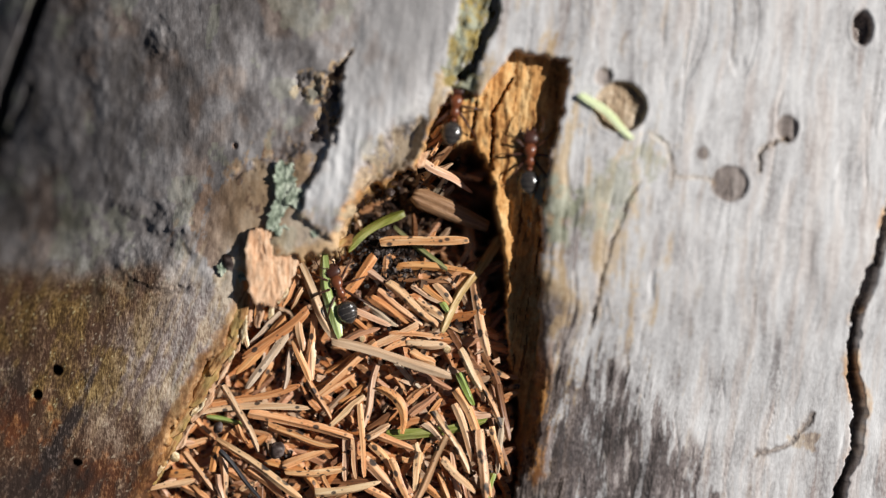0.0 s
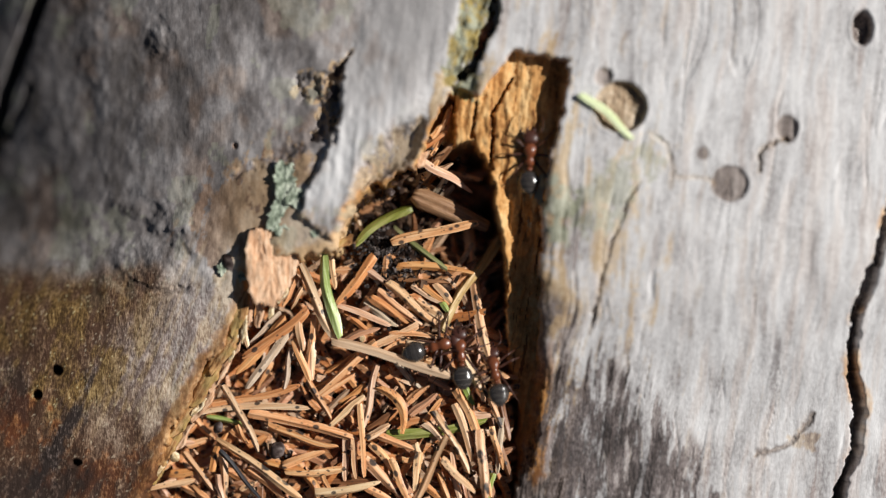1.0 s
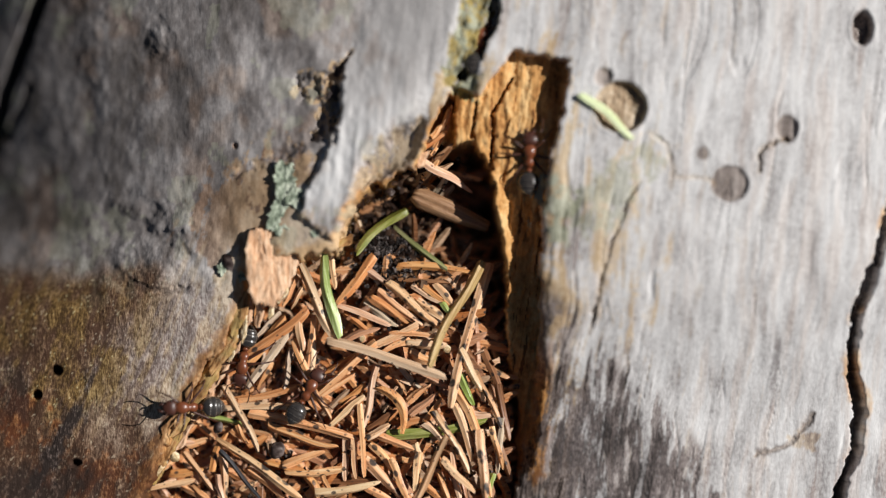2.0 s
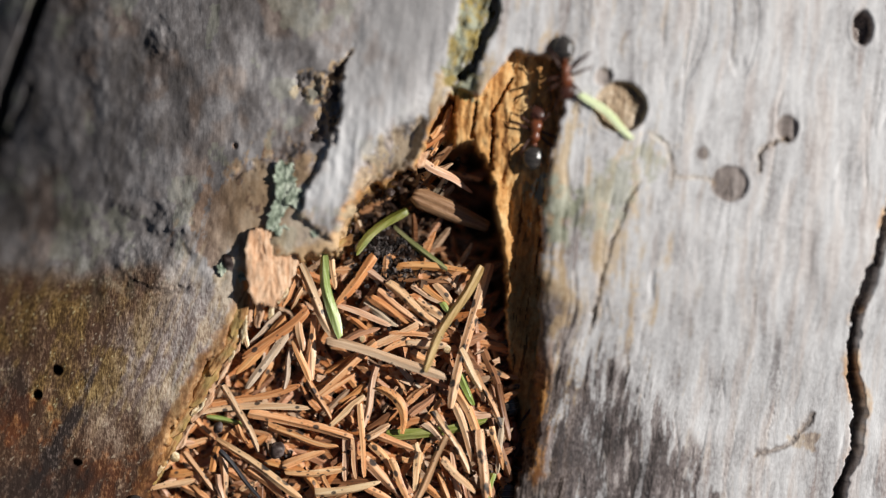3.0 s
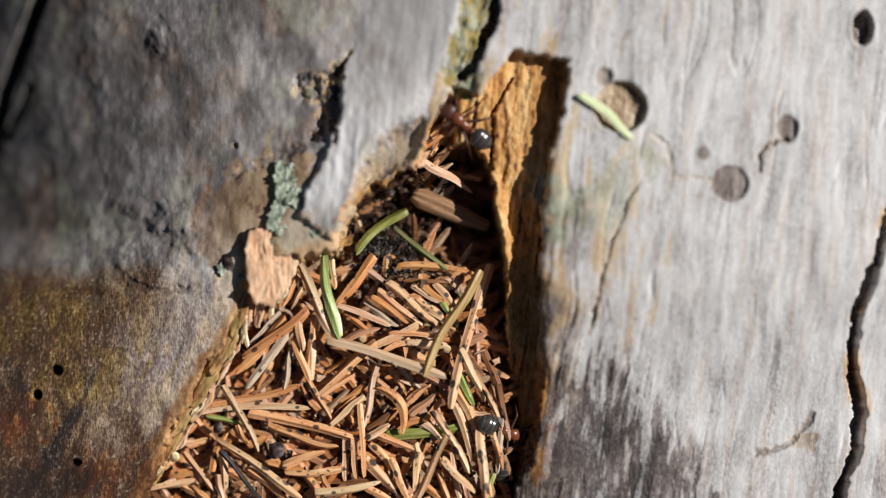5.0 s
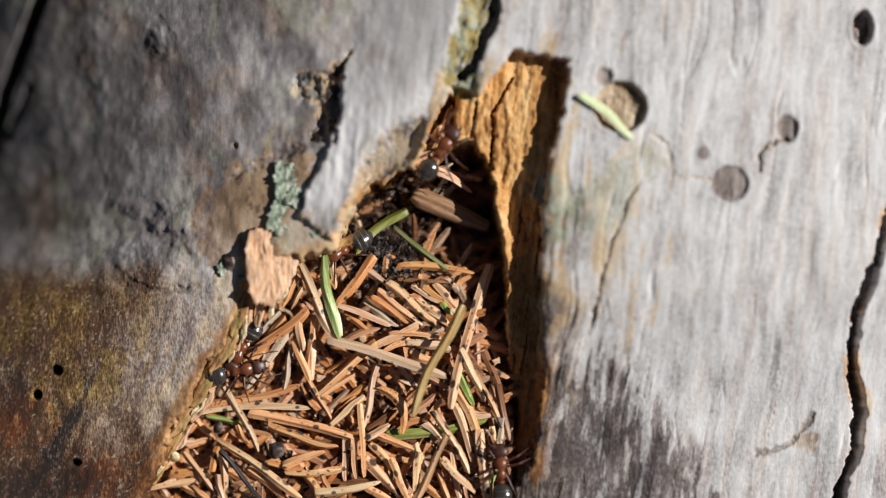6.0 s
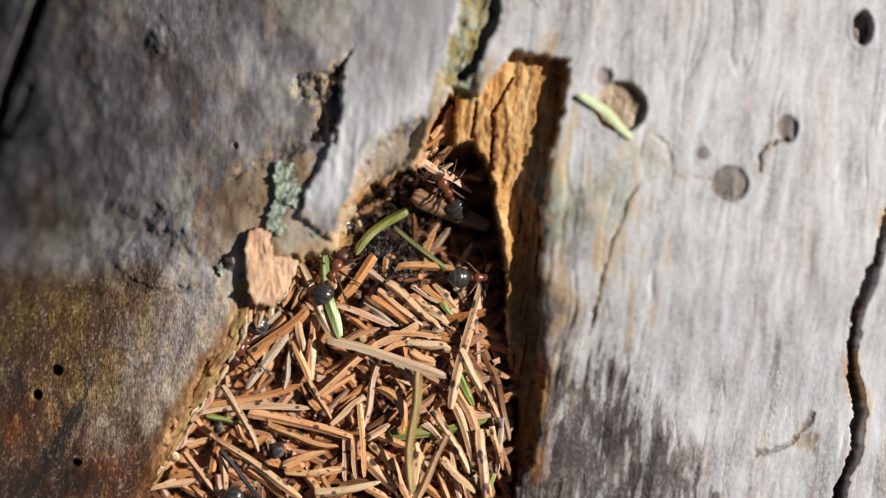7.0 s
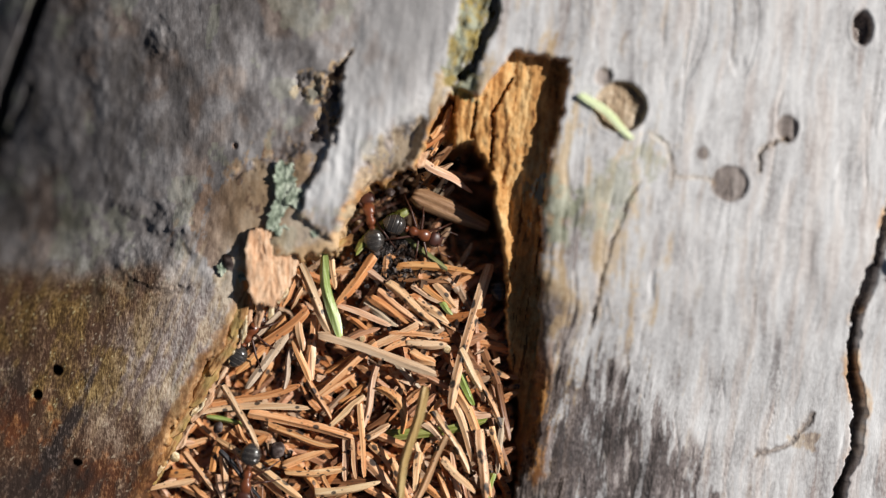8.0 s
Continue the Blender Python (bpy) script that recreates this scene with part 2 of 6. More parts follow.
def bed(x, y):
    """Height of the needle litter in the hollow."""
    dip = 2.2 * smooth(-4, 5, y) * smooth(-17, -4, x) * smooth(10.5, 6, y)
    dip = dip + 5.0 * smooth(1.0, -2.2, oval(x, y, 3.4, 5.0, 3.0, 6.5)) + 3.0 * smooth(1.0, -2.0, oval(x, y, 2.8, 0.3, 4.4, 2.6)) + 2.6 * smooth(0.8, -1.6, oval(x, y, 5.2, -3.5, 1.8, 5.5))
    dip = dip + 3.8 * smooth(5.8, 7.0, x) * smooth(-12.5, -16.5, y)
    return -5.6 + 0.055 * (x - 4) - 0.03 * (y + 10) - dip + 2.2 * smooth(4, 9, y) - 0.5 * sag(x, y)


def sag(x, y):
    """How far the litter has sunk along the ledge, in mm."""
    return 1.9 * smooth(1.2, 5.2, x) * smooth(-15, -9, y) * smooth(6, 1, y)


# plan of the hollow, cracks and holes, in mm
PIT = [(-33.79, -32.92), (-30.2, -23.37), (-28.0, -18.57), (-25.8, -14.41), (-22.33, -9.2), (-20.37, -4.86), (-19.61, -0.52), (-15.27, -0.81), (-10.65, 0.17), (-9.37, 4.11), (-7.46, 6.42), (-2.83, 8.16), (-1.5, 11.92), (0.35, 15.79), (1.1, 15.39), (1.27, 10.36), (2.95, 11.17), (4.86, 8.16), (5.55, 3.53), (6.25, -1.68), (6.48, -6.88), (7.25, -13.83), (7.8, -17.6), (7.6, -21.6), (6.9, -32.92)]
SHELF = [(0.69, 16.77), (3.8, 15.9), (5.53, 18.21), (7.14, 20.05), (10.14, 19.82), (12.91, 19.19), (12.45, 16.19), (11.58, 11.58), (10.49, 6.4), (10.03, 0.06), (10.2, -6.86), (9.8, -12.04), (9.3, -15.2), (8.7, -20.0), (7.3, -25.2), (6.0, -32.21), (5.0, -32.21), (6.11, -14.92), (5.53, -3.4), (3.8, 6.97), (0.92, 9.85)]
FLAP = [(4.32, 28.51), (0.91, 22.82), (-1.08, 16.56), (-2.79, 13.71), (-5.92, 11.72), (-7.74, 9.62), (-8.99, 6.89), (-10.02, 4.04), (-11.15, 0.97), (-14.91, 3.58), (-12.86, 8.02), (-11.84, 10.19), (-10.58, 12.86), (-10.13, 18.27), (-8.19, 22.82), (-5.92, 28.51)]
HOLLOW = [(-9.49, 19.6), (-10.29, 16.63), (-9.94, 13.09), (-11.37, 10.91), (-13.26, 11.49), (-12.91, 13.49), (-13.66, 14.91), (-15.37, 16.06), (-14.8, 17.49), (-11.94, 17.89)]
LEDGE = [(-1.84, 12.97), (-2.52, 8.66), (-7.12, 6.08), (-9.41, 3.96), (-10.56, 0.63), (-15.15, 0.06), (-18.02, 2.35), (-13.71, 4.07), (-11.13, 1.49), (-9.3, 5.51), (-8.26, 8.38), (-6.43, 11.53), (-4.53, 12.57)]
RIFT = [(5.77, 28.63), (5.03, 23.49), (4.06, 20.91), (3.09, 18.63), (1.77, 17.66)]
CLEFT = [(3.36, 15.1), (2.89, 11.92), (3.36, 10.36), (5.09, 8.16), (4.86, 13.94), (7.0, 17.41)]
MOSS = [(2.63, 27.49), (0.91, 21.77), (-0.23, 16.63), (0.91, 15.77), (3.49, 15.2), (3.77, 17.77), (2.63, 18.34), (4.2, 21.77), (4.95, 24.06), (4.7, 28.2)]
RIGHT_CRACK = [(45.98, 5.83), (44.36, -0.52), (42.05, -6.87), (41.82, -11.49), (42.97, -16.69), (42.4, -20.74), (40.2, -26.51)]
LEFT_CRACK = [(-41.18, 31.14), (-43.27, 26.06), (-45.18, 21.57), (-47.33, 16.79), (-48.89, 10.82)]
LEFT_SPLIT = [(-44.22, 17.39), (-45.54, 14.7), (-47.21, 11.71)]
BROWN = [(-25.01, 5.53), (-20.4, 8.7), (-16.36, 10.14), (-12.04, 9.85), (-13.77, 6.4), (-11.18, 1.21), (-15.21, -0.52), (-19.82, -1.09), (-22.99, -2.25), (-25.87, 1.21)]
VEIN = [(20.06, 6.63), (18.63, 4.91), (17.77, 2.34), (16.63, -0.51), (15.89, -3.37), (14.9, -8.5)]
VEIN_2 = [(31.77, 8.06), (32.46, 10.06), (33.6, 11.03), (34.74, 11.14)]
VEIN_4 = [(20.91, 11.77), (22.63, 10.63), (23.31, 8.06), (23.09, 6.34)]
VEIN_5 = [(23.2, 7.37), (25.2, 7.14), (27.31, 6.91)]
VEIN_3 = [(32.39, -20.84), (34.7, -20.15), (36.26, -19.11), (37.88, -17.15)]
SOOT = [(9.6, -7.0), (12.0, -8.2), (15.2, -9.5), (17.0, -13.0), (19.5, -17.0), (23.0, -21.5), (26.0, -26.0), (27.0, -32.2), (7.0, -32.2), (9.4, -16.0)]
STREAKS = [(9.49, 1.2), (12.34, 6.34), (17.49, 11.49), (22.63, 10.91), (23.2, 1.2), (21.49, -9.09), (15.77, -13.66), (11.2, -11.37), (9.49, -6.8)]
GREENISH = [(9.77, 2.34), (10.06, 6.34), (12.91, 5.2), (17.49, 8.06), (21.2, 10.63), (21.77, 9.2), (19.2, 6.34), (16.91, 2.91), (14.63, 1.77), (11.77, 1.2)]
HOLES = [(17.96, 14.4, 2.74, 2.63, 0.95), (16.24, 17.39, 0.97, 0.97, 0.3), (29.09, 6.66, 1.94, 1.89, 0.26), (42.63, 22.44, 1.14, 1.77, 1.5), (34.89, 12.22, 1.2, 1.43, 0.33), (26.34, 9.7, 0.63, 0.74, 0.1), (-40.05, -12.62, 0.63, 0.51, 3), (-42.0, -15.09, 0.51, 0.46, 3), (-37.99, -22.09, 0.57, 0.4, 1.5), (-21.35, 10.62, 0.34, 0.34, 0.35)]
KNOBS = [(-29.62, 21.58, 1.26, 1.49, 0.7), (-30.61, -1.4, 3.7, 2.6, 1.1), (-27.6, 2.9, 2.6, 1.5, 0.9), (-26.6, 0.2, 1.6, 1.2, 0.7), (-32.4, 4.2, 1.8, 1.2, 0.5), (-21.52, -1.22, 1.37, 1.14, 0.9), (-14.4, 8.6, 1.3, 1.8, 0.5)]
SEAM = [(-21.6, 7.2), (-20.0, 8.4), (-17.8, 8.8), (-16.6, 9.8), (-14.6, 10.4)]
SEAM_2 = [(-26.0, -3.6), (-27.6, -4.4), (-30.0, -4.2), (-32.6, -3.0)]


def log_relief(x, y):
    """Height offset (mm) from the round log, and the masks of its surface."""
    wx = x + 0.9 * fbm(x * 0.5, y * 0.5, 3) + 0.45 * fbm(x * 2.2, y * 2.2, 5)
    wy = y + 0.9 * fbm(x * 0.5, y * 0.5, 4) + 0.45 * fbm(x * 2.2, y * 2.2, 6)
    lean = x - 0.12 * y + 1.6 * fbm(x * 0.10, y * 0.09, 8) + 0.5 * fbm(x * 0.5, y * 0.3, 9)
    left = smooth(0, -10, x)
    grain = fbm(lean * 2.0, y * 0.30, 11, 4, 0.6)
    broad = fbm(lean * 0.6, y * 0.10, 12, 3)
    h = (1 - 0.75 * left) * (0.09 * grain + 0.17 * broad) + 0.5 * fbm(x * 0.12, y * 0.12, 13)
    h += left * (0.75 * fbm(x * 0.22, y * 0.16, 14) + 0.16 * fbm(x * 1.1, y * 0.7, 15))
    h += 0.0024 * np.clip(x - 10, 0, 40) ** 2 - 0.0045 * np.maximum(-14 - x, 0) ** 2 * smooth(-14, 6, y) + 0.0045 * np.clip(-14 - x, 0, 36) ** 2 * smooth(9, -8, y)
    base = crown(x)
    drop = 3.0 * smooth(-2, -18, y) * smooth(2, 8, x)
    h -= drop
    # flap of lifted grey wood and the hollow behind it
    rag = 1.0 * fbm(x * 1.3, y * 0.8, 43) + 0.22 * fbm(x * 4, y * 2.5, 44)
    hollow = region(wx, wy, *HOLLOW) + 1.6 * fbm(x * 0.9, y * 0.9, 45)
    flap = region(wx, wy, *FLAP) + rag
    soft = 1.0 * smooth(-9, -6, x)
    h += (0.30 + 0.45 * smooth(13, 8, y) + 0.55 * np.exp(-((y - 13.0) / 3.0) ** 2) + 0.5 * fbm(lean * 0.8, y * 0.1, 46)) * smooth(0.15 + soft, -0.4 - soft, flap) * smooth(27, 12, y)
    h -= (1.35 + 2.6 * fbm(x * 0.7, y * 0.5, 47)) * smooth(0.6, -0.7, hollow) * smooth(-0.1, 0.3, flap)
    ledge = region(wx, wy, *LEDGE)
    h -= 1.6 * smooth(0.6, -1.4, ledge) * smooth(-0.6, 0.6, flap) * smooth(-12.0, -9.5, x)
    # groove above the pit
    rift = line_gap(wx, wy, *RIFT)
    h -= 3.2 * smooth(0.62, 0.25, rift)
    moss = region(wx, wy, *MOSS)
    h += smooth(0.4, -0.8, moss) * (0.1 + 0.9 * fbm(x * 1.1, y * 1.1, 16)) - 0.7 * smooth(0.4, -0.8, moss)
    # cracks
    right_crack = line_gap(wx, wy, *RIGHT_CRACK)
    h -= (2.5 + 1.4 * smooth(-4, -16, y) + 2.6 * fbm(x * 0.5, y * 0.28, 71)) * smooth(0.78, 0.32, right_crack + 0.12 - 0.5 * fbm(x, y * 0.5, 17))
    left_crack = line_gap(x + 0.3 * fbm(x, y, 18), y, *LEFT_CRACK)
    h -= 7.0 * smooth(1.05, 0.35, left_crack) + 3.0 * smooth(0.5, 0.1, line_gap(wx, wy, *LEFT_SPLIT))
    checks = smooth(0.030, 0.004, np.abs(fbm(lean * 0.6, y * 0.04, 49, 2, 0.5))) * smooth(-0.02, 0.10, fbm(x * 0.16, y * 0.09, 50) + 0.16 * smooth(22, 8, x)) * smooth(2, 6, x)
    h -= 0.16 * checks
    dark_vein = np.minimum(line_gap(wx, wy, *VEIN), line_gap(wx, wy, *VEIN_2))
    thin = np.minimum(np.minimum(dark_vein, line_gap(wx, wy, *VEIN_3)), np.minimum(line_gap(wx, wy, *VEIN_4), line_gap(wx, wy, *VEIN_5)))
    h -= 0.28 * smooth(0.22, 0.04, dark_vein + 0.4 * fbm(x * 0.9, y * 0.6, 74)) + 0.22 * smooth(0.2, 0.02, thin + 0.5 * fbm(x * 0.9, y * 0.6, 72))
    # insect holes
    holes = np.full_like(x, 9.0)
    for cx, cy, rx, ry, deep in HOLES:
        gap = oval(x + 0.3 * fbm(x, y, 20), y + 0.3 * fbm(x, y, 21), cx, cy, rx, ry)
        h -= deep * smooth(0.10, -0.34, gap) * (1 + 0.22 * np.clip((x - cx) / rx, -1, 1) + 0.9 * fbm(x * 0.9, y * 0.9, 75))
        h += (0.04 + 0.3 * fbm(x * 0.7, y * 0.5, 78)) * smooth(0.6, 0.1, gap) * smooth(-0.1, 0.1, gap)
        holes = np.minimum(holes, gap)
    seam = np.minimum(line_gap(wx, wy, *SEAM), line_gap(wx, wy, *SEAM_2) + 0.12)
    h -= 0.32 * smooth(0.6, 0.05, seam + 0.9 * fbm(x * 0.8, y * 0.8, 84))
    for cx, cy, rx, ry, high in KNOBS:
        gap = oval(wx, wy, cx, cy, rx, ry) + 1.2 * fbm(x * 0.6, y * 0.6, 85)
        h += smooth(0.8, -1.2, gap) * (high * 0.35 + 0.32 * fbm(x * 0.8, y * 0.8, 22) + 0.14 * fbm(x * 2.2, y * 2.2, 86)) - 0.13 * smooth(1.1, 0.0, np.abs(gap - 0.2) + 1.6 * fbm(x * 0.7, y * 0.7, 36))
    total = base + h
    # ledge of bare wood beside the pit, and the pit itself
    shelf = region(wx, wy, *SHELF) + 0.45 * rag
    pit = region(wx, wy, *PIT) + 0.3 * rag
    fibre = fbm(lean * 1.6, y * 0.22, 23, 4, 0.6)
    shelf_z = -2.8 + 0.3 * smooth(5, 13, y) - 0.5 * smooth(8, 2, y) + 0.7 * fibre + 0.45 * fbm(x * 1.7, y * 1.3, 24) - 0.025 * np.clip(4 - y, 0, 30) - 0.5 * smooth(9, 6, y) * smooth(1, 4, y)
    shelf_z += 0.25 * smooth(9.3, 6.3, x) * smooth(0, -5, y)
    shelf_z += (1.2 + 1.6 * fbm(x * 0.6, y * 0.5, 79)) * smooth(1.3, 0.1, pit) * smooth(-8, -1, y) * smooth(10, 5, y) * smooth(2, 4, x) - 0.7 * smooth(8.6, 7.4, x) * smooth(-8, -12, y)
    shelf_z -= 1.3 * smooth(-11, -15.5, y)
    shelf_z -= 0.5 * drop + 0.6 * smooth(2, -3, y) * smooth(-17, -9, y)
    cleft = line_gap(wx, wy, *CLEFT)
    shelf_z -= 1.2 * smooth(0.22, 0.05, cleft)
    slope = smooth(-7, -15, y) * smooth(7.0, 8.2, x + 0.12 * (y + 15))
    in_shelf = smooth(0.12 + 0.8 * slope, -0.16 - 0.2 * slope, shelf)
    total = total - 0.45 * smooth(1.5, 0.0, shelf) ** 2 * smooth(6, 9, x) * smooth(8, 3, y)
    total = total * (1 - in_shelf) + np.minimum(shelf_z, total) * in_shelf
    floor = bed(x, y) - 3.2 + 0.8 * fbm(x * 0.8, y * 0.8, 25)
    floor -= 3.0 * smooth(1.0, -2.2, oval(x, y, 3.4, 5.0, 3.0, 6.5))
    bank = smooth(-6, -14, x)
    in_pit = smooth(0.15, -0.35, pit) * (1 - bank) + smooth(0.3, -1.5, pit + 1.1 * fbm(lean * 1.2, y * 0.3, 37)) * bank
    total = total * (1 - in_pit) + np.minimum(floor, total) * in_pit
    bare = np.maximum(np.maximum(np.maximum(in_shelf, smooth(2.1, 1.2, shelf + 2.0 * fbm(lean * 1.2, y * 0.3, 77)) * slope), smooth(0.5, -0.1, pit - 0.8 * bank + (0.9 + bank) * fbm(x * 0.8, y * 0.8, 26))), 0.0)
    near = np.minimum(pit, shelf)
    reach = 2.2 + 5.0 * smooth(0, 6, x) * smooth(9, 1, y)
    tan = smooth(1.0, 0.05, (near + 5.0 * fbm(lean * 1.1, y * 0.2, 27, 4, 0.6)) / reach) * (1 - bare) * (1 - 0.8 * smooth(12, 15, y) * smooth(3, 5, x))
    spots = smooth(0.1, -0.15, holes)
    # film over the left flank, its grazing light painted in as darker grey
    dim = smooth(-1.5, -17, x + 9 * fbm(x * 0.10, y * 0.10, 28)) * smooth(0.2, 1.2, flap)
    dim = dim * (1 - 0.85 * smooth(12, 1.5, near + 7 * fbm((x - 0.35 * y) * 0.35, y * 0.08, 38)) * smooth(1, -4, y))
    # uneven edges for the stains
    spot = fbm(x * 0.9, y * 0.7, 60, 5, 0.6)
    grit = fbm(x * 3.0, y * 2.4, 61, 4, 0.65)
    streak = fbm(lean * 1.25, y * 0.17, 62, 5, 0.62)
    slant = fbm((x - 0.33 * y) * 1.9, y * 0.25, 63, 5, 0.62)
    # inside of the hollow, where deep shade is put into the colour
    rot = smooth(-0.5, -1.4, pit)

    def edge(mask, rough, lo=0.35, hi=0.65):
        return smooth(lo, hi, mask + 1.8 * rough) * smooth(0.0, 0.12, mask)

    line = fbm(lean * 2.2, y * 0.16, 73, 4, 0.6)
    soot = 0.95 * edge((0.45 + 0.55 * smooth(-8, -22, y)) * smooth(5.0, -4.0, region(x, y, *SOOT)), 1.2 * streak + 1.3 * line + 0.3 * grit + 0.7 * spot, 0.04, 0.70)
    soot = np.maximum(soot, 0.32 * smooth(0.22, 0.04, dark_vein + 0.5 * spot))
    # dark blotches behind the flap: its shadow put into the colour
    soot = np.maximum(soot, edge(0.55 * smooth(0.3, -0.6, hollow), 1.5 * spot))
    soot = np.maximum(soot, 0.5 * smooth(0.5, 0.05, seam + 1.3 * spot))
    soot = np.maximum(soot, 0.6 * smooth(0.45, 0.1, line_gap(wx, wy, *VEIN_3) + 1.2 * spot))
    # right crack blackened inside, painting the shade between its walls
    soot = np.maximum(soot, 0.8 * smooth(0.6, 0.35, right_crack + 0.5 * spot))
    # the shaded, damp side of the log
    cloud = fbm(x * 0.13, y * 0.12, 80, 4, 0.55)
    blotch = fbm(x * 0.5, y * 0.34, 81, 4, 0.55)
    fib = fbm((x - 0.42 * y) * 1.5, y * 0.16, 63, 4, 0.6)
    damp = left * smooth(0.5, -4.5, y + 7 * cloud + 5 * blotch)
    # pale wood along the rim, brightened as if turned to the sun
    paler = left * smooth(11.5, 2.5, near + 7 * fbm((x - 0.42 * y) * 0.32, y * 0.06, 70) + 5 * blotch) * smooth(4, -4, y) * smooth(-20.5, -13, y + 8 * blotch)
    smudge = line_gap(x, y, (-36.6, -13.8), (-38.2, -17.8), (-40.5, -21.2), (-42.0, -24.5)) + 3.2 * blotch + 2.0 * fib
    soot = np.maximum(soot, 0.85 * damp * smooth(1.6, 0.2, smudge + 3.0 * spot))
    soot = np.maximum(soot, 0.65 * damp * smooth(1.0, -2.5, oval(x, y, -44, -25, 8, 2.6) + 7 * blotch + 4 * fib))
    soot = np.maximum(soot, 0.55 * damp * smooth(0.6, -1.2, oval(x, y, -44.6, -14.5, 1.8, 2.4) + 5 * blotch))
    off = smooth(-0.6, 0.4, flap)
    tan_all = edge(np.clip((0.3 + 0.55 * off) * tan, 0, 1), 1.3 * streak + 0.6 * grit, 0.3, 0.75)
    tan_all = np.maximum(tan_all, 0.7 * edge(0.72 * smooth(0.9, -0.6, ledge), 1.5 * spot + 0.7 * grit))
    tan_all = np.maximum(tan_all, 0.55 * off * smooth(-25, -19, x) * edge(smooth(2.5, -2, region(x, y, *BROWN)), 1.4 * spot + 0.5 * grit))
    tan_all = np.maximum(tan_all, off * edge(0.8 * smooth(1.2, -0.8, hollow), 1.2 * spot))
    tan_all = np.maximum(tan_all, 0.4 * smooth(0.5, 0.0, thin))
    tan_all = np.maximum(tan_all, 0.6 * edge(0.8 * smooth(0.8, -0.6, oval(x, y, 36.8, -19.8, 1.5, 0.8)), 1.2 * spot))
    tan_all = np.maximum(tan_all, 0.85 * edge(0.62 * smooth(2.5, -3.5, region(x, y, *STREAKS)), 1.6 * streak + 0.5 * grit, 0.42, 0.95))
    tan_all = np.maximum(tan_all, 0.75 * smooth(0.1, -0.3, oval(x, y, *HOLES[0][:4])))
    dash = smooth(0.15, 0.30, fbm(lean * 2.7, y * 0.24, 83, 4, 0.6)) * smooth(0, 9, x) * smooth(44, 16, x + 16 * cloud)
    tan_all = np.maximum(np.maximum(tan_all, 0.5 * dash), 0.7 * paler * smooth(-0.3, 0.1, blotch + fib))
    low = smooth(3, -9, y)
    bleached = smooth(0.3, -0.8, flap) * smooth(0.5, 1.5, ledge)
    brown = edge(smooth(3.5, -3, region(x, y, *BROWN)), 0.9 * spot + 0.5 * slant)
    brink = smooth(-17.5, -15, x) * smooth(5, 2.5, y) * off
    brown = brown * (1 - 0.75 * brink)
    tan_all = np.maximum(tan_all, 0.75 * brink * smooth(-0.2, 0.1, spot + 0.5 * grit) * smooth(4, 1, pit))
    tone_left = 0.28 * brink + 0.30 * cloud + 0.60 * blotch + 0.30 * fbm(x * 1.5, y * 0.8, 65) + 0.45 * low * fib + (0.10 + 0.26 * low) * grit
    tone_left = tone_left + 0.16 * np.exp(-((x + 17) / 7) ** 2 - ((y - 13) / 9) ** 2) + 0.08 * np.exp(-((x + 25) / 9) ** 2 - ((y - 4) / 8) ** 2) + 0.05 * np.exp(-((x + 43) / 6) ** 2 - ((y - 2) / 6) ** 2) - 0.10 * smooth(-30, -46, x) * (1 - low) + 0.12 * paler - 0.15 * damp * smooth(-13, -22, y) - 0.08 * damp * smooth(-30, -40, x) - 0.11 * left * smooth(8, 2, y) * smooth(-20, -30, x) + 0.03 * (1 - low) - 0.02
    # tone sinks towards the bottom: grey stains, plus lens falloff put into the colour
    tone_right = 0.55 * streak + 0.40 * line + 0.45 * fbm(lean * 0.55, y * 0.09, 76, 3) + 0.50 * fbm(x * 0.5, y * 0.3, 66) + 0.34 * grit + 0.09 - 0.10 * smooth(-6, -22, y)
    tone_right = tone_right - 0.8 * smooth(0.14, 0.32, line) * smooth(30, 10, x)
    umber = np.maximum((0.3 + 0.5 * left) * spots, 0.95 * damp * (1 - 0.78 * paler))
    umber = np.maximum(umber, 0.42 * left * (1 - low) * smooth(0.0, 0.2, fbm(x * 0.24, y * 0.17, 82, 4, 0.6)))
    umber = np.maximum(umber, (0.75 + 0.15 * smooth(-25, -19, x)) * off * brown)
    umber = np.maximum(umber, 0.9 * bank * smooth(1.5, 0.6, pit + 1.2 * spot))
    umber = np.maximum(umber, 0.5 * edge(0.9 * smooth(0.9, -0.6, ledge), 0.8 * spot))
    algae = 0.85 * smooth(-0.25, 0.12, blotch + 0.6 * fib) * damp * smooth(-25, -35, x + 0.25 * (y + 10) + 12 * blotch) * smooth(-19.5, -12.5, y + 8 * cloud + 5 * fib)
    rust = np.maximum(0.75 * edge(0.8 * smooth(2.0, -2.2, oval(x, y, -44.5, -17.8, 3.2, 2.4)), 1.6 * spot + fib, 0.1, 0.8),
                      0.6 * edge(0.75 * smooth(2.2, -2.2, oval(x, y, -33.5, -24, 6.0, 2.4)), 1.6 * spot + fib, 0.1, 0.9))
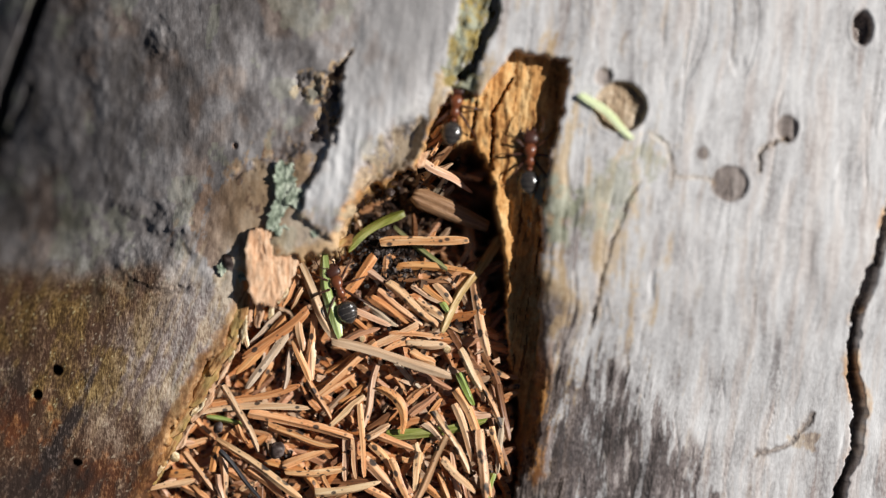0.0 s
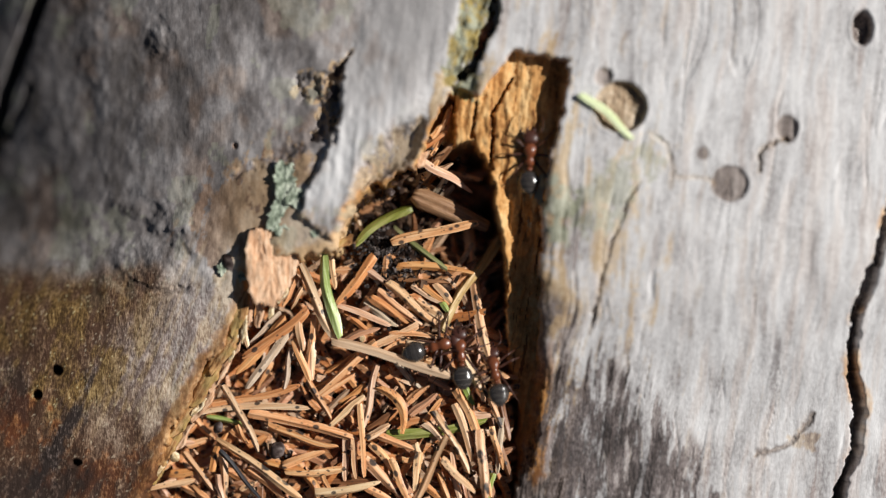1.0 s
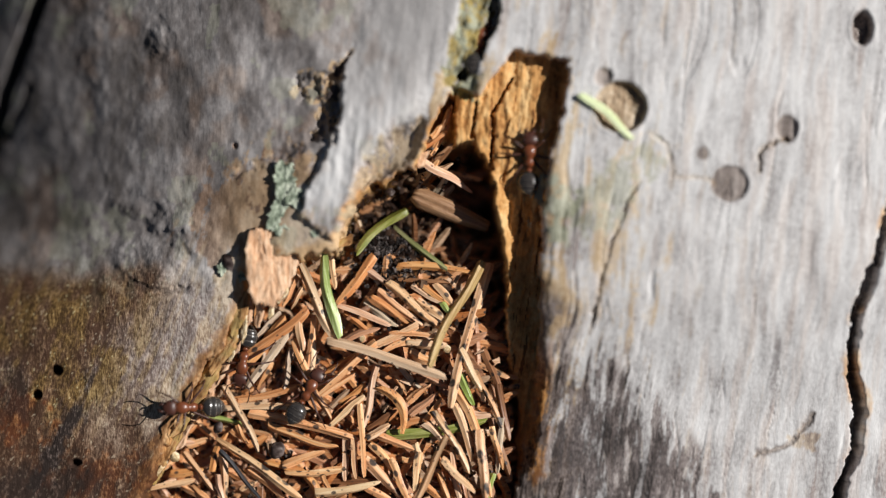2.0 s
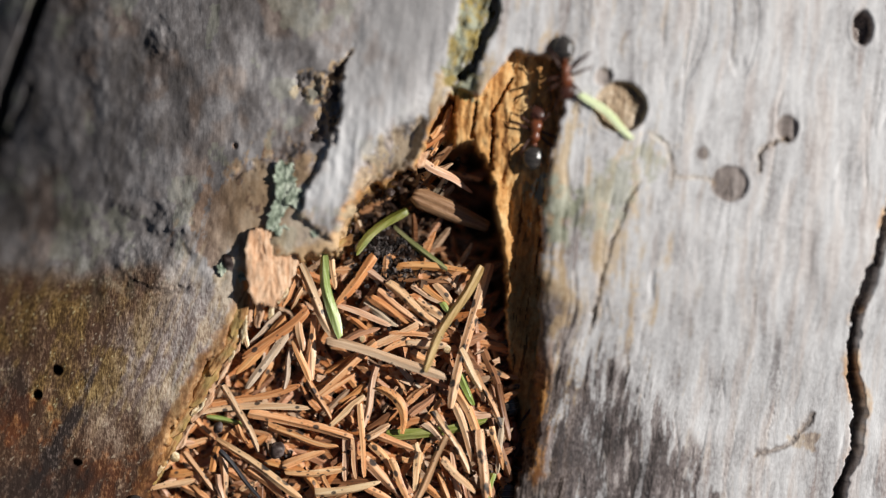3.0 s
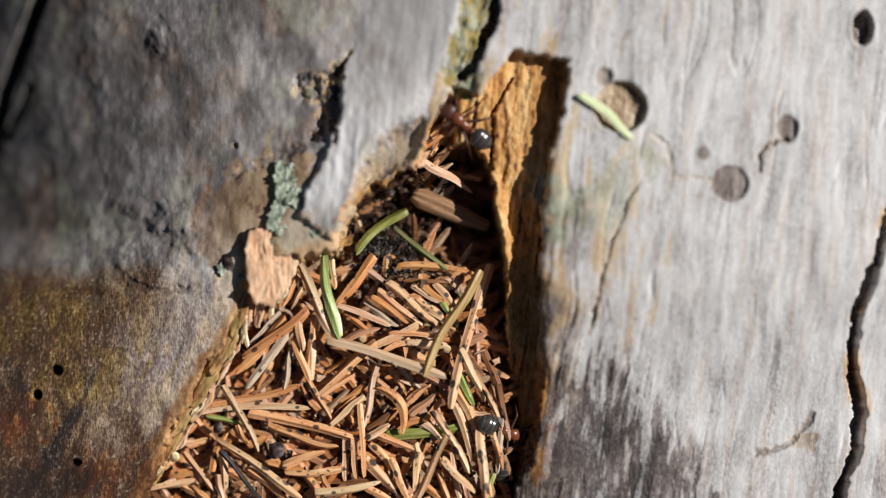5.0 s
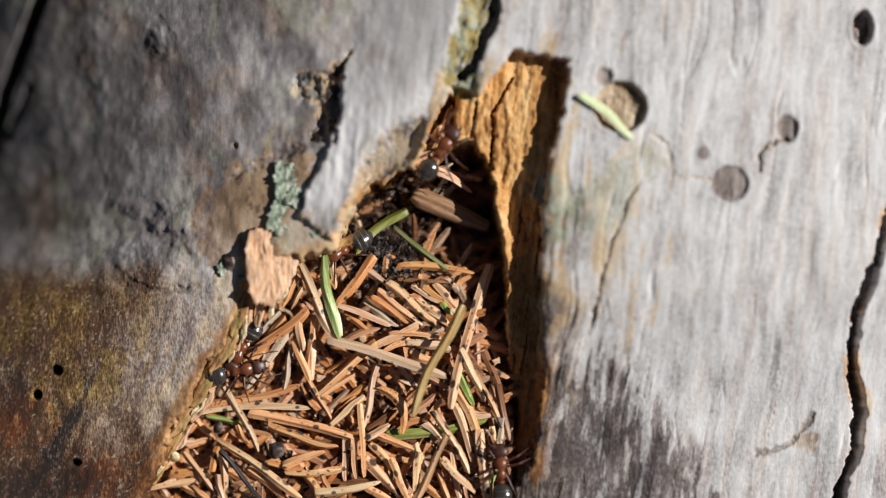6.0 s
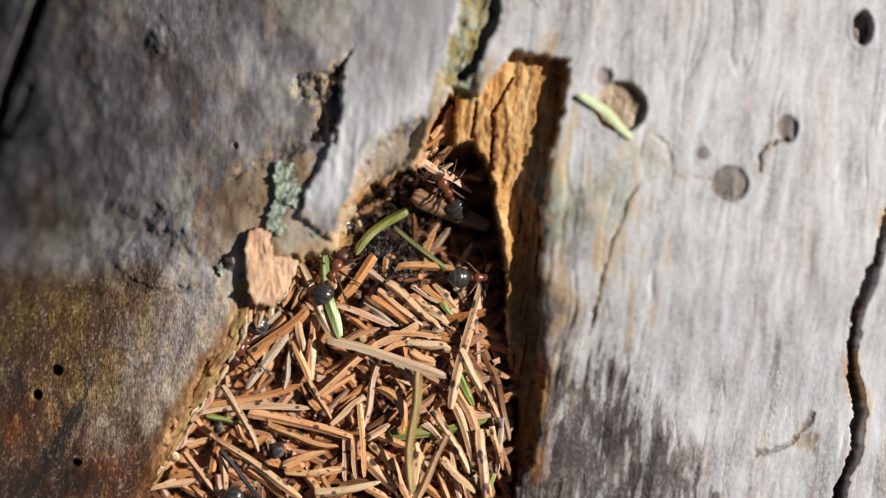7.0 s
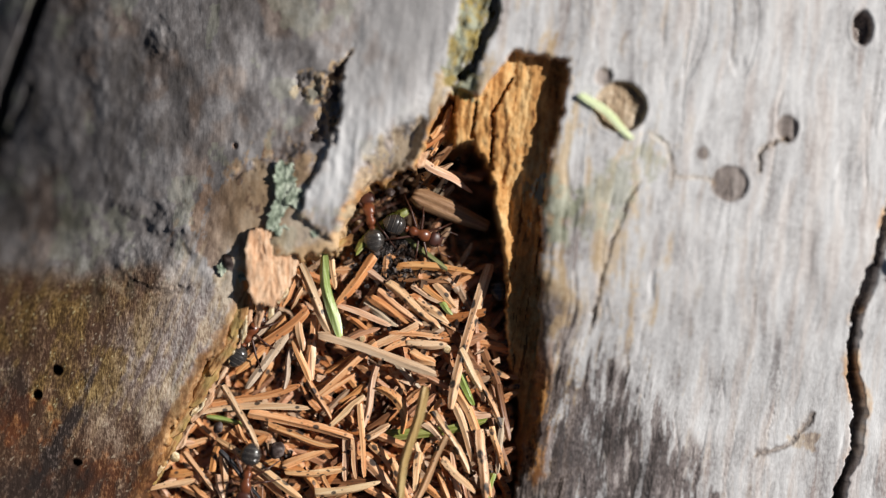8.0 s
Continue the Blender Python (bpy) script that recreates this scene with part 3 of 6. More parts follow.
    masks = {
        "grainy": np.clip((1 - 0.80 * left * (1 - low) + 0.35 * damp - 0.15 * left * low - 0.50 * (1 - left) - 0.2 * bleached) * (1 - 0.55 * bare), 0, 1.4),
        "tone": np.clip(0.5 + (1 - 0.6 * bleached) * (left * tone_left + (1 - left) * tone_right) + (-0.06 + 0.36 * smooth(17, 9, y)) * bleached, 0, 1),
        "blush": np.maximum(smooth(0.02, 0.22, fbm(lean * 0.9, y * 0.08, 67, 4, 0.6)) * 0.6 * (1 - bleached), 0.95 * left * low),
        "raw": np.clip(np.maximum(bare * (1 - 0.5 * bank * smooth(-0.9, 0.1, pit)), 0.75 * smooth(1.0, 0.4, right_crack + 1.6 * blotch) * smooth(-26, -10, y + 12 * spot) * smooth(0.12, -0.12, blotch)), 0, 1),
        "tan": np.clip(tan_all, 0, 1) * (1 - bare),
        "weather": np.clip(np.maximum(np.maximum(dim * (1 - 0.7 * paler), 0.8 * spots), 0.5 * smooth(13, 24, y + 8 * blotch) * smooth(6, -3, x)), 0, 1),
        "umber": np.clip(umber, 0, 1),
        "algae": algae,
        "rust": rust * left,
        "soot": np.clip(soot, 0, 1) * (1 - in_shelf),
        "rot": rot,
        "lichen": edge(smooth(0.6, -0.6, moss), 1.2 * spot + 0.6 * grit),
        "greenish": 0.75 * np.maximum(edge(0.85 * smooth(1.0, -1.0, oval(x, y, 11.4, 4.4, 1.9, 2.8)), 1.6 * spot + grit), 0) + 0.65 * np.maximum(edge(0.9 * smooth(1.8, -1.5, region(x, y, *GREENISH)), 1.9 * spot + grit),
                                      0.6 * left * (1 - low) * edge(smooth(0.06, 0.2, fbm(x * 0.3, y * 0.3, 42)), 2.0 * spot)),
        "flecks": 0.7 * smooth(0.25, 0.32, fbm(x * 3.6, y * 2.8, 68, 3, 0.6)) * damp,
    }
    keep = np.exp(-np.maximum(np.abs(x) - 56, 0) ** 2 / 90) * np.exp(-np.maximum(np.abs(y) - 38, 0) ** 2 / 90)
    return (total - base) * keep, masks


def build_log():
    a0 = -math.pi / 2
    fine_x = np.arange(-54, 52, 0.135)
    ang = np.arcsin((fine_x - LOG_X) / LOG_R)
    rest = np.linspace(ang[-1], ang[0] + 2 * math.pi, 90)[1:-1]
    ang = np.concatenate([ang, rest])
    fine_y = np.arange(-32, 29, 0.135)
    ys = np.concatenate([np.linspace(-420, -34, 24), fine_y, np.linspace(31, 380, 22)])
    A, Y = np.meshgrid(ang, ys)
    swell = 1 + 0.03 * np.sin(Y * 0.011 + 1) + 0.02 * np.sin(A * 3)
    keep = np.exp(-np.maximum(np.abs(Y) - 45, 0) ** 2 / 900) * (np.cos(A) > 0.5)
    swell = 1 + (swell - 1) * (1 - keep)
    X = LOG_X + LOG_R * swell * np.sin(A)
    Z = LOG_R * swell * np.cos(A) - LOG_R
    top = np.cos(A) > 0.3
    relief, masks = log_relief(X, Y)
    Z = Z + relief * top
    rows, cols = A.shape
    co = np.stack([X, Y, Z], -1).reshape(-1, 3) * 0.001 + np.array([0, 0, TOP])
    i = np.arange(rows * cols).reshape(rows, cols)
    j = np.roll(i, -1, axis=1)
    quads = np.stack([i[:-1], j[:-1], j[1:], i[1:]], -1).reshape(-1, 4)
    me = bpy.data.meshes.new("log")
    me.vertices.add(len(co))
    me.vertices.foreach_set("co", co.ravel())
    me.loops.add(quads.size + 2 * cols)
    ends = np.concatenate([quads.ravel(), i[0][::-1], i[-1]])
    me.loops.foreach_set("vertex_index", ends.astype(np.int32))
    me.polygons.add(len(quads) + 2)
    starts = np.concatenate([np.arange(len(quads)) * 4, [quads.size, quads.size + cols]])
    me.polygons.foreach_set("loop_start", starts.astype(np.int32))
    me.polygons.foreach_set("use_smooth", np.ones(len(quads) + 2, bool))
    me.update(calc_edges=True)
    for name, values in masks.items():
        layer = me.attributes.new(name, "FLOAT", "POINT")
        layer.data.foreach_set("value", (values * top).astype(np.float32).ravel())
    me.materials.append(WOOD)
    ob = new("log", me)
    return tagged(ob, "weathered grey fallen log with a needle-filled rotten hollow", "log")


build_log()

gk = Nodes("forest_floor", 0.95, 0.2)
gn = gk.noise((1, 1, 1), 6, 8, 0.7)
FLOOR_MAT = gk.finish(gk.ramp(gn, (0.3, (0.035, 0.022, 0.012)), (0.6, (0.10, 0.065, 0.035)), (0.75, (0.07, 0.085, 0.03))), gn, 0.6, 0.02)
bm = bmesh.new()
bmesh.ops.create_grid(bm, x_segments=60, y_segments=60, size=400)
for v in bm.verts:
    far = v.co.length
    v.co.z = 0.5 * noise.noise(v.co * 0.05) * min(1, far / 30) - 0.004
me = bpy.data.meshes.new("ground")
bm.to_mesh(me)
bm.free()
me.materials.append(FLOOR_MAT)
tagged(new("ground", me), "brown forest floor of needle litter and moss", "ground", kind="structure")

# ---------------------------------------------------------------- needles
PROFILE = [(-0.50, 0.0), (-0.30, 0.20), (-0.07, 0.40), (0.03, 0.41), (0.27, 0.17), (0.50, 0.0), (0.28, -0.26), (-0.28, -0.26)]


def add_needle(bm, length, width, bend, rng, slot=0, place=None):
    """A keeled, grooved needle along x, bowed sideways by bend, one end pointed and the other blunt or broken."""
    n, ring, m = 13, [], len(PROFILE)
    thick = width * rng.uniform(0.5, 0.85)
    lift = length * 0.035 * (rng.random() - 0.35)
    twist = rng.uniform(-1.1, 1.1)
    lean = rng.uniform(-0.6, 0.6)
    blunt, tip = rng.uniform(0.55, 0.9), rng.uniform(0.12, 0.45)
    groove = rng.uniform(0.35, 1.0)
    wob = rng.uniform(0, 9)
    sway, phase = length * rng.uniform(-0.022, 0.022), rng.uniform(0, 2)
    for k in range(n):
        t = k / (n - 1)
        t = 0.5 - 0.5 * math.cos(math.pi * t) if k not in (0, n - 1) else t
        near, far = min(1, t * length / (1.1 * width)), min(1, (1 - t) * length / (2.2 * width))
        taper = (blunt + (1 - blunt) * math.sqrt(near * (2 - near))) * (tip + (1 - tip) * math.sqrt(far * (2 - far))) * (1 - 0.16 * t + 0.05 * math.sin(8 * t + wob))
        x = (t - 0.5) * length
        y = bend * (1 - (2 * t - 1) ** 2) + 0.05 * width * math.sin(7 * t + wob) + sway * math.sin(math.pi * (1.6 * t + phase)) * 4 * t * (1 - t)
        z = lift * (1 - (2 * t - 1) ** 2)
        roll = lean + twist * (t - 0.5)
        row = []
        for q, (py, pz) in enumerate(PROFILE):
            if q in (1, 4):
                pz -= 0.09 * groove
            cy, cz = width * taper * py, thick * taper * pz
            skew = 0.25 * width * py * (1 if k in (0, n - 1) else 0) * math.sin(wob * 3)
            co = Vector((x + skew, y + cy * math.cos(roll) - cz * math.sin(roll), z + cy * math.sin(roll) + cz * math.cos(roll)))
            row.append(bm.verts.new(place @ co if place else co))
        ring.append(row)
    faces = []
    for a, b in zip(ring, ring[1:]):
        for q in range(m):
            faces.append(bm.faces.new((a[q], b[q], b[(q + 1) % m], a[(q + 1) % m])))
    caps = [bm.faces.new(ring[0]), bm.faces.new(ring[-1][::-1])]
    for f in faces:
        f.smooth = True
        f.material_index = slot
    for f in caps:
        f.material_index = slot
    for a, b in zip(ring, ring[1:]):
        for q in (0, 2, 3, 5):
            edge = bm.edges.get((a[q], b[q]))
            edge.smooth = False


NEEDLE_LABEL = {
    "tan": "dry tan spruce needle lying in the litter",
    "orange": "dry orange-brown spruce needle lying in the litter",
    "pale": "bleached pale spruce needle lying on the litter",
    "grey": "faded greyish spruce needle lying in the litter",
    "pink": "dry pinkish spruce needle lying in the litter",
    "spotted": "dry spruce needle with black fungus spots",
    "brown": "dark brown decaying spruce needle deep in the litter",
    "black": "blackened rotten spruce needle on the litter",
    "green": "fresh green spruce needle on the dry litter",
    "bright": "upright bright green spruce needle among dry ones",
    "dull": "dull grey-green spruce needle among the crumbs",
    "fresh": "green spruce needle lying on the wood, strong sun put into its pale colour",
    "olive": "yellow-green fading spruce needle on the litter",
    "straw": "long straw-coloured dry twig across the needles",
}
needle_rng = random.Random(7)


def between(a, b):
    """Pose at the middle of two points, x towards b, z up."""
    d = (b - a).normalized()
    side = Vector((0, 0, 1)).cross(d).normalized()
    m = Matrix((d, side, d.cross(side))).transposed().to_4x4()
    m.translation = (a + b) / 2
    return m


def needle(tone, x0, y0, z0, x1, y1, z1, width, bow):
    a, b = mm(x0, y0, z0 - float(sag(x0, y0))), mm(x1, y1, z1 - float(sag(x1, y1)))
    bm = bmesh.new()
    add_needle(bm, (b - a).length, width * 0.00114, bow * 0.001, needle_rng)
    me = bpy.data.meshes.new("spruce_needle")
    bm.to_mesh(me)
    bm.free()
    me.materials.append(NEEDLE[tone])
    ob = new("spruce_needle" if tone != "straw" else "dry_twig", me)
    ob.matrix_world = between(a, b)
    return tagged(ob, NEEDLE_LABEL[tone], "needle" if tone != "straw" else "twig",
                  "fallen spruce needles in the hollow" if tone != "straw" else "")


def needle_litter():
    """The deeper litter: hundreds of needles under the ones that can be told apart."""
    rng = random.Random(3)
    kinds = ["tan", "orange", "brown", "grey", "pink", "spotted", "brown", "tan"]
    bm = bmesh.new()
    made = 0
    while made < 820:
        x, y = rng.uniform(-34, 9), rng.uniform(-34, 14)
        inside = float(region(np.array([x]), np.array([y]), *PIT)[0])
        if inside > -0.9:
            continue
        if y > 0 and (rng.random() < 0.6 or x < -2.5):
            continue
        depth = rng.uniform(-2.6, 0.0)
        length, turn = rng.uniform(5.0, 10.0), rng.uniform(0, math.pi)
        length = min(length, 2 * (-inside) + 1.5)
        m = Matrix.Translation(mm(x, y, float(bed(np.array([x]), np.array([y]))[0]) + depth)) @ Euler((0, rng.uniform(-0.25, 0.25), turn)).to_matrix().to_4x4()
        add_needle(bm, length * 0.001, rng.uniform(0.75, 1.15) * 0.001, rng.uniform(-0.5, 0.5) * 0.001, rng, rng.randrange(len(kinds)), m)
        made += 1
    me = bpy.data.meshes.new("needle_litter")
    bm.to_mesh(me)
    bm.free()
    for kind in kinds:
        me.materials.append(NEEDLE[kind])
    tagged(new("needle_litter", me), "thick bed of dry brown spruce needles", "needle litter", kind="stuff")


def lump(bm, x, y, z, r, rng, flat=0.8, m=None):
    """A small uneven crumb, in mm."""
    made = bmesh.ops.create_icosphere(bm, subdivisions=1, radius=1.0)
    sx, sy, sz = (r * rng.uniform(0.7, 1.25) for _ in range(3))
    seed = Vector((rng.uniform(0, 50), rng.uniform(0, 50), 0))
    for v in made["verts"]:
        k = 1 + rng.uniform(-0.5, 0.5)
        v.co = mm(x + v.co.x * sx * k, y + v.co.y * sy * k, z + v.co.z * sz * k * flat)


def scrap(bm, x, y, z, long, rng):
    """A flat angular splinter, in mm."""
    made = bmesh.ops.create_cube(bm, size=1.0)
    wide, thin = long * rng.uniform(0.25, 0.7), rng.uniform(0.08, 0.2)
    turn = Euler((rng.uniform(-0.6, 0.6), rng.uniform(-0.5, 0.5), rng.uniform(0, 6.3))).to_matrix()
    for v in made["verts"]:
        q = turn @ Vector((v.co.x * long * rng.uniform(0.6, 1.2), v.co.y * wide * rng.uniform(0.5, 1.2), v.co.z * thin))
        v.co = mm(x + q.x, y + q.y, z + q.z)


def cone_scale(x, y, z):
    """A broad brown cone scale, curved like a shallow trough."""
    bm = bmesh.new()
    n, m, rows = 18, 11, []
    for side in (0.0, -0.22):
        sheet = []
        for i in range(n):
            t = i / (n - 1)
            half = 1.12 * (1 - 0.5 * t ** 2.5) * min(1, 0.35 + 5.5 * t) ** 0.6
            row = []
            for j in range(m):
                s = 2 * j / (m - 1) - 1
                rib = 0.05 * math.cos(s * 13) * (1 - t * 0.5)
                row.append(bm.verts.new(Vector(((t - 0.5) * 8.6, s * half, 0.55 * (1 - s * s) - 0.3 * max(0, 1 - 4 * abs(s)) * (1 - 0.5 * t) + rib + 0.3 * math.sin(t * 2.6) + side)) * 0.001))
            sheet.append(row)
        rows.append(sheet)
    for k, sheet in enumerate(rows):
        for a, b in zip(sheet, sheet[1:]):
            for j in range(m - 1):
                f = (a[j], b[j], b[j + 1], a[j + 1])
                bm.faces.new(f if k == 0 else f[::-1])
    rim = [[s[0][j] for j in range(m)] + [s[i][-1] for i in range(1, n)] + [s[-1][j] for j in range(m - 2, -1, -1)] + [s[i][0] for i in range(n - 2, 0, -1)] for s in rows]
    for q in range(len(rim[0])):
        r = (q + 1) % len(rim[0])
        bm.faces.new((rim[0][q], rim[0][r], rim[1][r], rim[1][q]))
    bmesh.ops.recalc_face_normals(bm, faces=bm.faces)
    for face in bm.faces:
        face.smooth = True
    me = bpy.data.meshes.new("cone_scale")
    bm.to_mesh(me)
    bm.free()
    me.materials.append(SCALE)
    ob = new("cone_scale", me)
    ob.matrix_world = Matrix.Translation(mm(x, y, z)) @ pose(0, 0, 0, 8, 8, -23)
    tagged(ob, "broad brown ribbed cone scale lying among the needles", "cone scale")


def crumb_heap():
    """Dark soil crumbs brought up by the ants, and rotten bits between the needles."""
    rng = random.Random(12)
    bm = bmesh.new()
    for _ in range(1300):
        x, y = rng.gauss(-6.0, 1.7), rng.gauss(0.8, 2.0)
        z = float(bed(np.array([x]), np.array([y]))[0])
        lump(bm, x, y, z + 0.9 - 0.03 * ((x + 5.6) ** 2 + (y + 0.3) ** 2) + rng.uniform(-0.25, 0.25), 0.05 + 0.26 * rng.random() ** 3, rng)
    # splinters and scraps of bark among the crumbs
    count = len(bm.faces)
    for _ in range(420):
        x, y = rng.gauss(-4.2, 3.0), rng.gauss(2.6, 3.2)
        z = float(bed(np.array([x]), np.array([y]))[0])
        scrap(bm, x, y, z + rng.uniform(0.3, 1.15), rng.uniform(0.25, 1.3), rng)
    bm.faces.ensure_lookup_table()
    for face in bm.faces[count:]:
        face.material_index = 1
    count = len(bm.faces)
    for _ in range(650):
        x, y = rng.uniform(-29, 7), rng.uniform(-27, 10)
        if float(region(np.array([x]), np.array([y]), *PIT)[0]) < -0.8:
            scrap(bm, x, y, float(bed(np.array([x]), np.array([y]))[0]) + rng.uniform(-0.8, 0.6), rng.uniform(0.4, 1.5), rng)
    bm.faces.ensure_lookup_table()
    for face in bm.faces[count:]:
        face.material_index = rng.choice((1, 1, 2))
    for _ in range(420):
        x, y = rng.uniform(-30, 7), rng.uniform(-27, 12)
        if float(region(np.array([x]), np.array([y]), *PIT)[0]) < -0.6:
            lump(bm, x, y, float(bed(np.array([x]), np.array([y]))[0]) + rng.uniform(-0.9, 0.4), rng.uniform(0.12, 0.34), rng)
    me = bpy.data.meshes.new("soil_crumbs")
    bm.to_mesh(me)
    bm.free()
    me.materials.append(SOIL)
    me.materials.append(DEBRIS)
    me.materials.append(FLAKE)
    tagged(new("soil_crumbs", me), "black soil crumbs and brown wood scraps between needles", "soil", kind="stuff")


def crumb(name, x, y, z, r, material, label, category, seed):
    rng = random.Random(seed)
    bm = bmesh.new()
    made = bmesh.ops.create_icosphere(bm, subdivisions=3, radius=1.0)
    off = Vector((seed * 3.7, 0, 0))
    for v in made["verts"]:
        k = 1 + 0.25 * noise.noise(v.co * 1.2 + off) + 0.08 * noise.noise(v.co * 4 + off)
        v.co = Vector((v.co.x * r * k, v.co.y * r * k * 0.85, v.co.z * r * k * 0.7)) * 0.001
    for face in bm.faces:
        face.smooth = True
    me = bpy.data.meshes.new(name)
    bm.to_mesh(me)
    bm.free()
    me.materials.append(material)
    ob = new(name, me)
    ob.matrix_world = Matrix.Translation(mm(x, y, z)) @ pose(0, 0, 0, 0, 0, seed * 40)
    return tagged(ob, label, category)


def bark_flake():
    """A loose red-brown plate of inner bark lodged on the rim of the hollow."""
    edge = [(-2.0, 3.0), (-0.9, 3.3), (0.2, 3.6), (1.4, 2.9), (2.3, 1.8), (2.6, 0.0), (2.2, -1.4), (1.5, -2.6), (1.0, -3.3), (0.5, -4.2), (-0.1, -4.1), (-0.6, -3.8), (-1.2, -4.0), (-1.7, -3.4), (-2.2, -1.2), (-2.5, 1.1)]
    bm = bmesh.new()
    pts = []
    for i, (ax, ay) in enumerate(edge):
        bx, by = edge[(i + 1) % len(edge)]
        for k in range(6):
            t = k / 6
            x, y = ax + (bx - ax) * t, ay + (by - ay) * t
            j = 1 + 0.12 * noise.noise(Vector((x * 1.8, y * 1.8, 4))) + 0.07 * noise.noise(Vector((x * 5, y * 5, 9)))
            pts.append((x * j, y * j))
    rings = []
    for s in [1.0] + [1 - 0.065 * k for k in range(15)]:
        ring = []
        for x, y in pts:
            px, py = x * s, y * s
            # thin layers, each torn off along its own line
            v = 0.9 * noise.noise(Vector((px * 0.8, py * 0.45, 1))) + 0.35 * noise.noise(Vector((px * 2.6, py * 1.2, 2)))
            z = 0.11 * math.floor(v * 4.5) + 0.10 * noise.noise(Vector((px * 4.5, py * 1.6, 3))) + 0.12 * (1 - s)
            if not rings:
                z = -0.7
            ring.append(bm.verts.new(Vector((py * 1.1, -px * 1.08, z)) * 0.001))
        rings.append(ring)
    n = len(pts)
    for a, b in zip(rings, rings[1:]):
        for q in range(n):
            bm.faces.new((a[(q + 1) % n], a[q], b[q], b[(q + 1) % n]))
    bm.faces.new(rings[-1][::-1])
    bm.faces.new(rings[0])
    for face in bm.faces:
        face.smooth = True
    bmesh.ops.recalc_face_normals(bm, faces=bm.faces)
    me = bpy.data.meshes.new("bark_flake")
    bm.to_mesh(me)
    bm.free()
    me.materials.append(FLAKE)
    ob = new("bark_flake", me)
    ob.matrix_world = Matrix.Translation(mm(-17.6, -1.4, -2.25)) @ pose(0, 0, 0, 10, 4, 88)
    tagged(ob, "flaking reddish inner bark piece on the hollow's rim", "bark flake")


def bark_shard(x, y, z, length, width, turn, tip, material, label, seed):
    """A thin torn strip of bark or wood with ragged ends."""
    rng = random.Random(seed)
    bm = bmesh.new()
    n, across, rows = 36, 9, []
    for k in range(n):
        t = k / (n - 1)
        taper = min(1, 0.25 + 3.0 * t, 0.2 + 2.6 * (1 - t))
        sides = []
        for e in (-1, 1):
            rag = 0.28 * noise.noise(Vector((t * length * 0.5, seed, e))) + 0.22 * noise.noise(Vector((t * length * 1.6, seed, e * 3))) + 0.10 * noise.noise(Vector((t * length * 5, seed, e * 7)))
            sides.append(e * width * 0.5 * taper * (1 + rag))
        mid = width * 0.3 * noise.noise(Vector((t * 2.4, seed, 0)))
        row = []
        for q in range(across):
            u = q / (across - 1)
            py = mid + sides[0] + (sides[1] - sides[0]) * u
            pz = 0.30 * noise.noise(Vector((t * 3, seed, 5))) - 0.35 * (u - 0.5) ** 2 * width
            pz += 0.16 * noise.noise(Vector((t * length * 0.6, py * 3.2, seed))) + 0.07 * noise.noise(Vector((t * length * 2, py * 7, seed)))
            px = (t - 0.5) * length + (0.5 * noise.noise(Vector((py * 3, seed, t))) if k in (0, n - 1) else 0)
            row.append(bm.verts.new(Vector((px, py, pz)) * 0.001))
        for q in range(across):
            row.append(bm.verts.new(row[across - 1 - q].co - Vector((0, 0, 0.0003))))
        rows.append(row)
    m = len(rows[0])
    for a, b in zip(rows, rows[1:]):
        for q in range(m):
            bm.faces.new((a[q], b[q], b[(q + 1) % m], a[(q + 1) % m]))
    bm.faces.new(rows[0])
    bm.faces.new(rows[-1][::-1])
    for face in bm.faces:
        face.smooth = True
    bmesh.ops.recalc_face_normals(bm, faces=bm.faces)
    me = bpy.data.meshes.new("bark_shard")
    bm.to_mesh(me)
    bm.free()
    me.materials.append(material)
    ob = new("bark_shard", me)
    ob.matrix_world = Matrix.Translation(mm(x, y, z)) @ pose(0, 0, 0, 0, 0, turn) @ pose(0, 0, 0, tip, rng.uniform(-8, 8), 0)
    return tagged(ob, label, "bark shard", "bark shards along the hollow's rim")


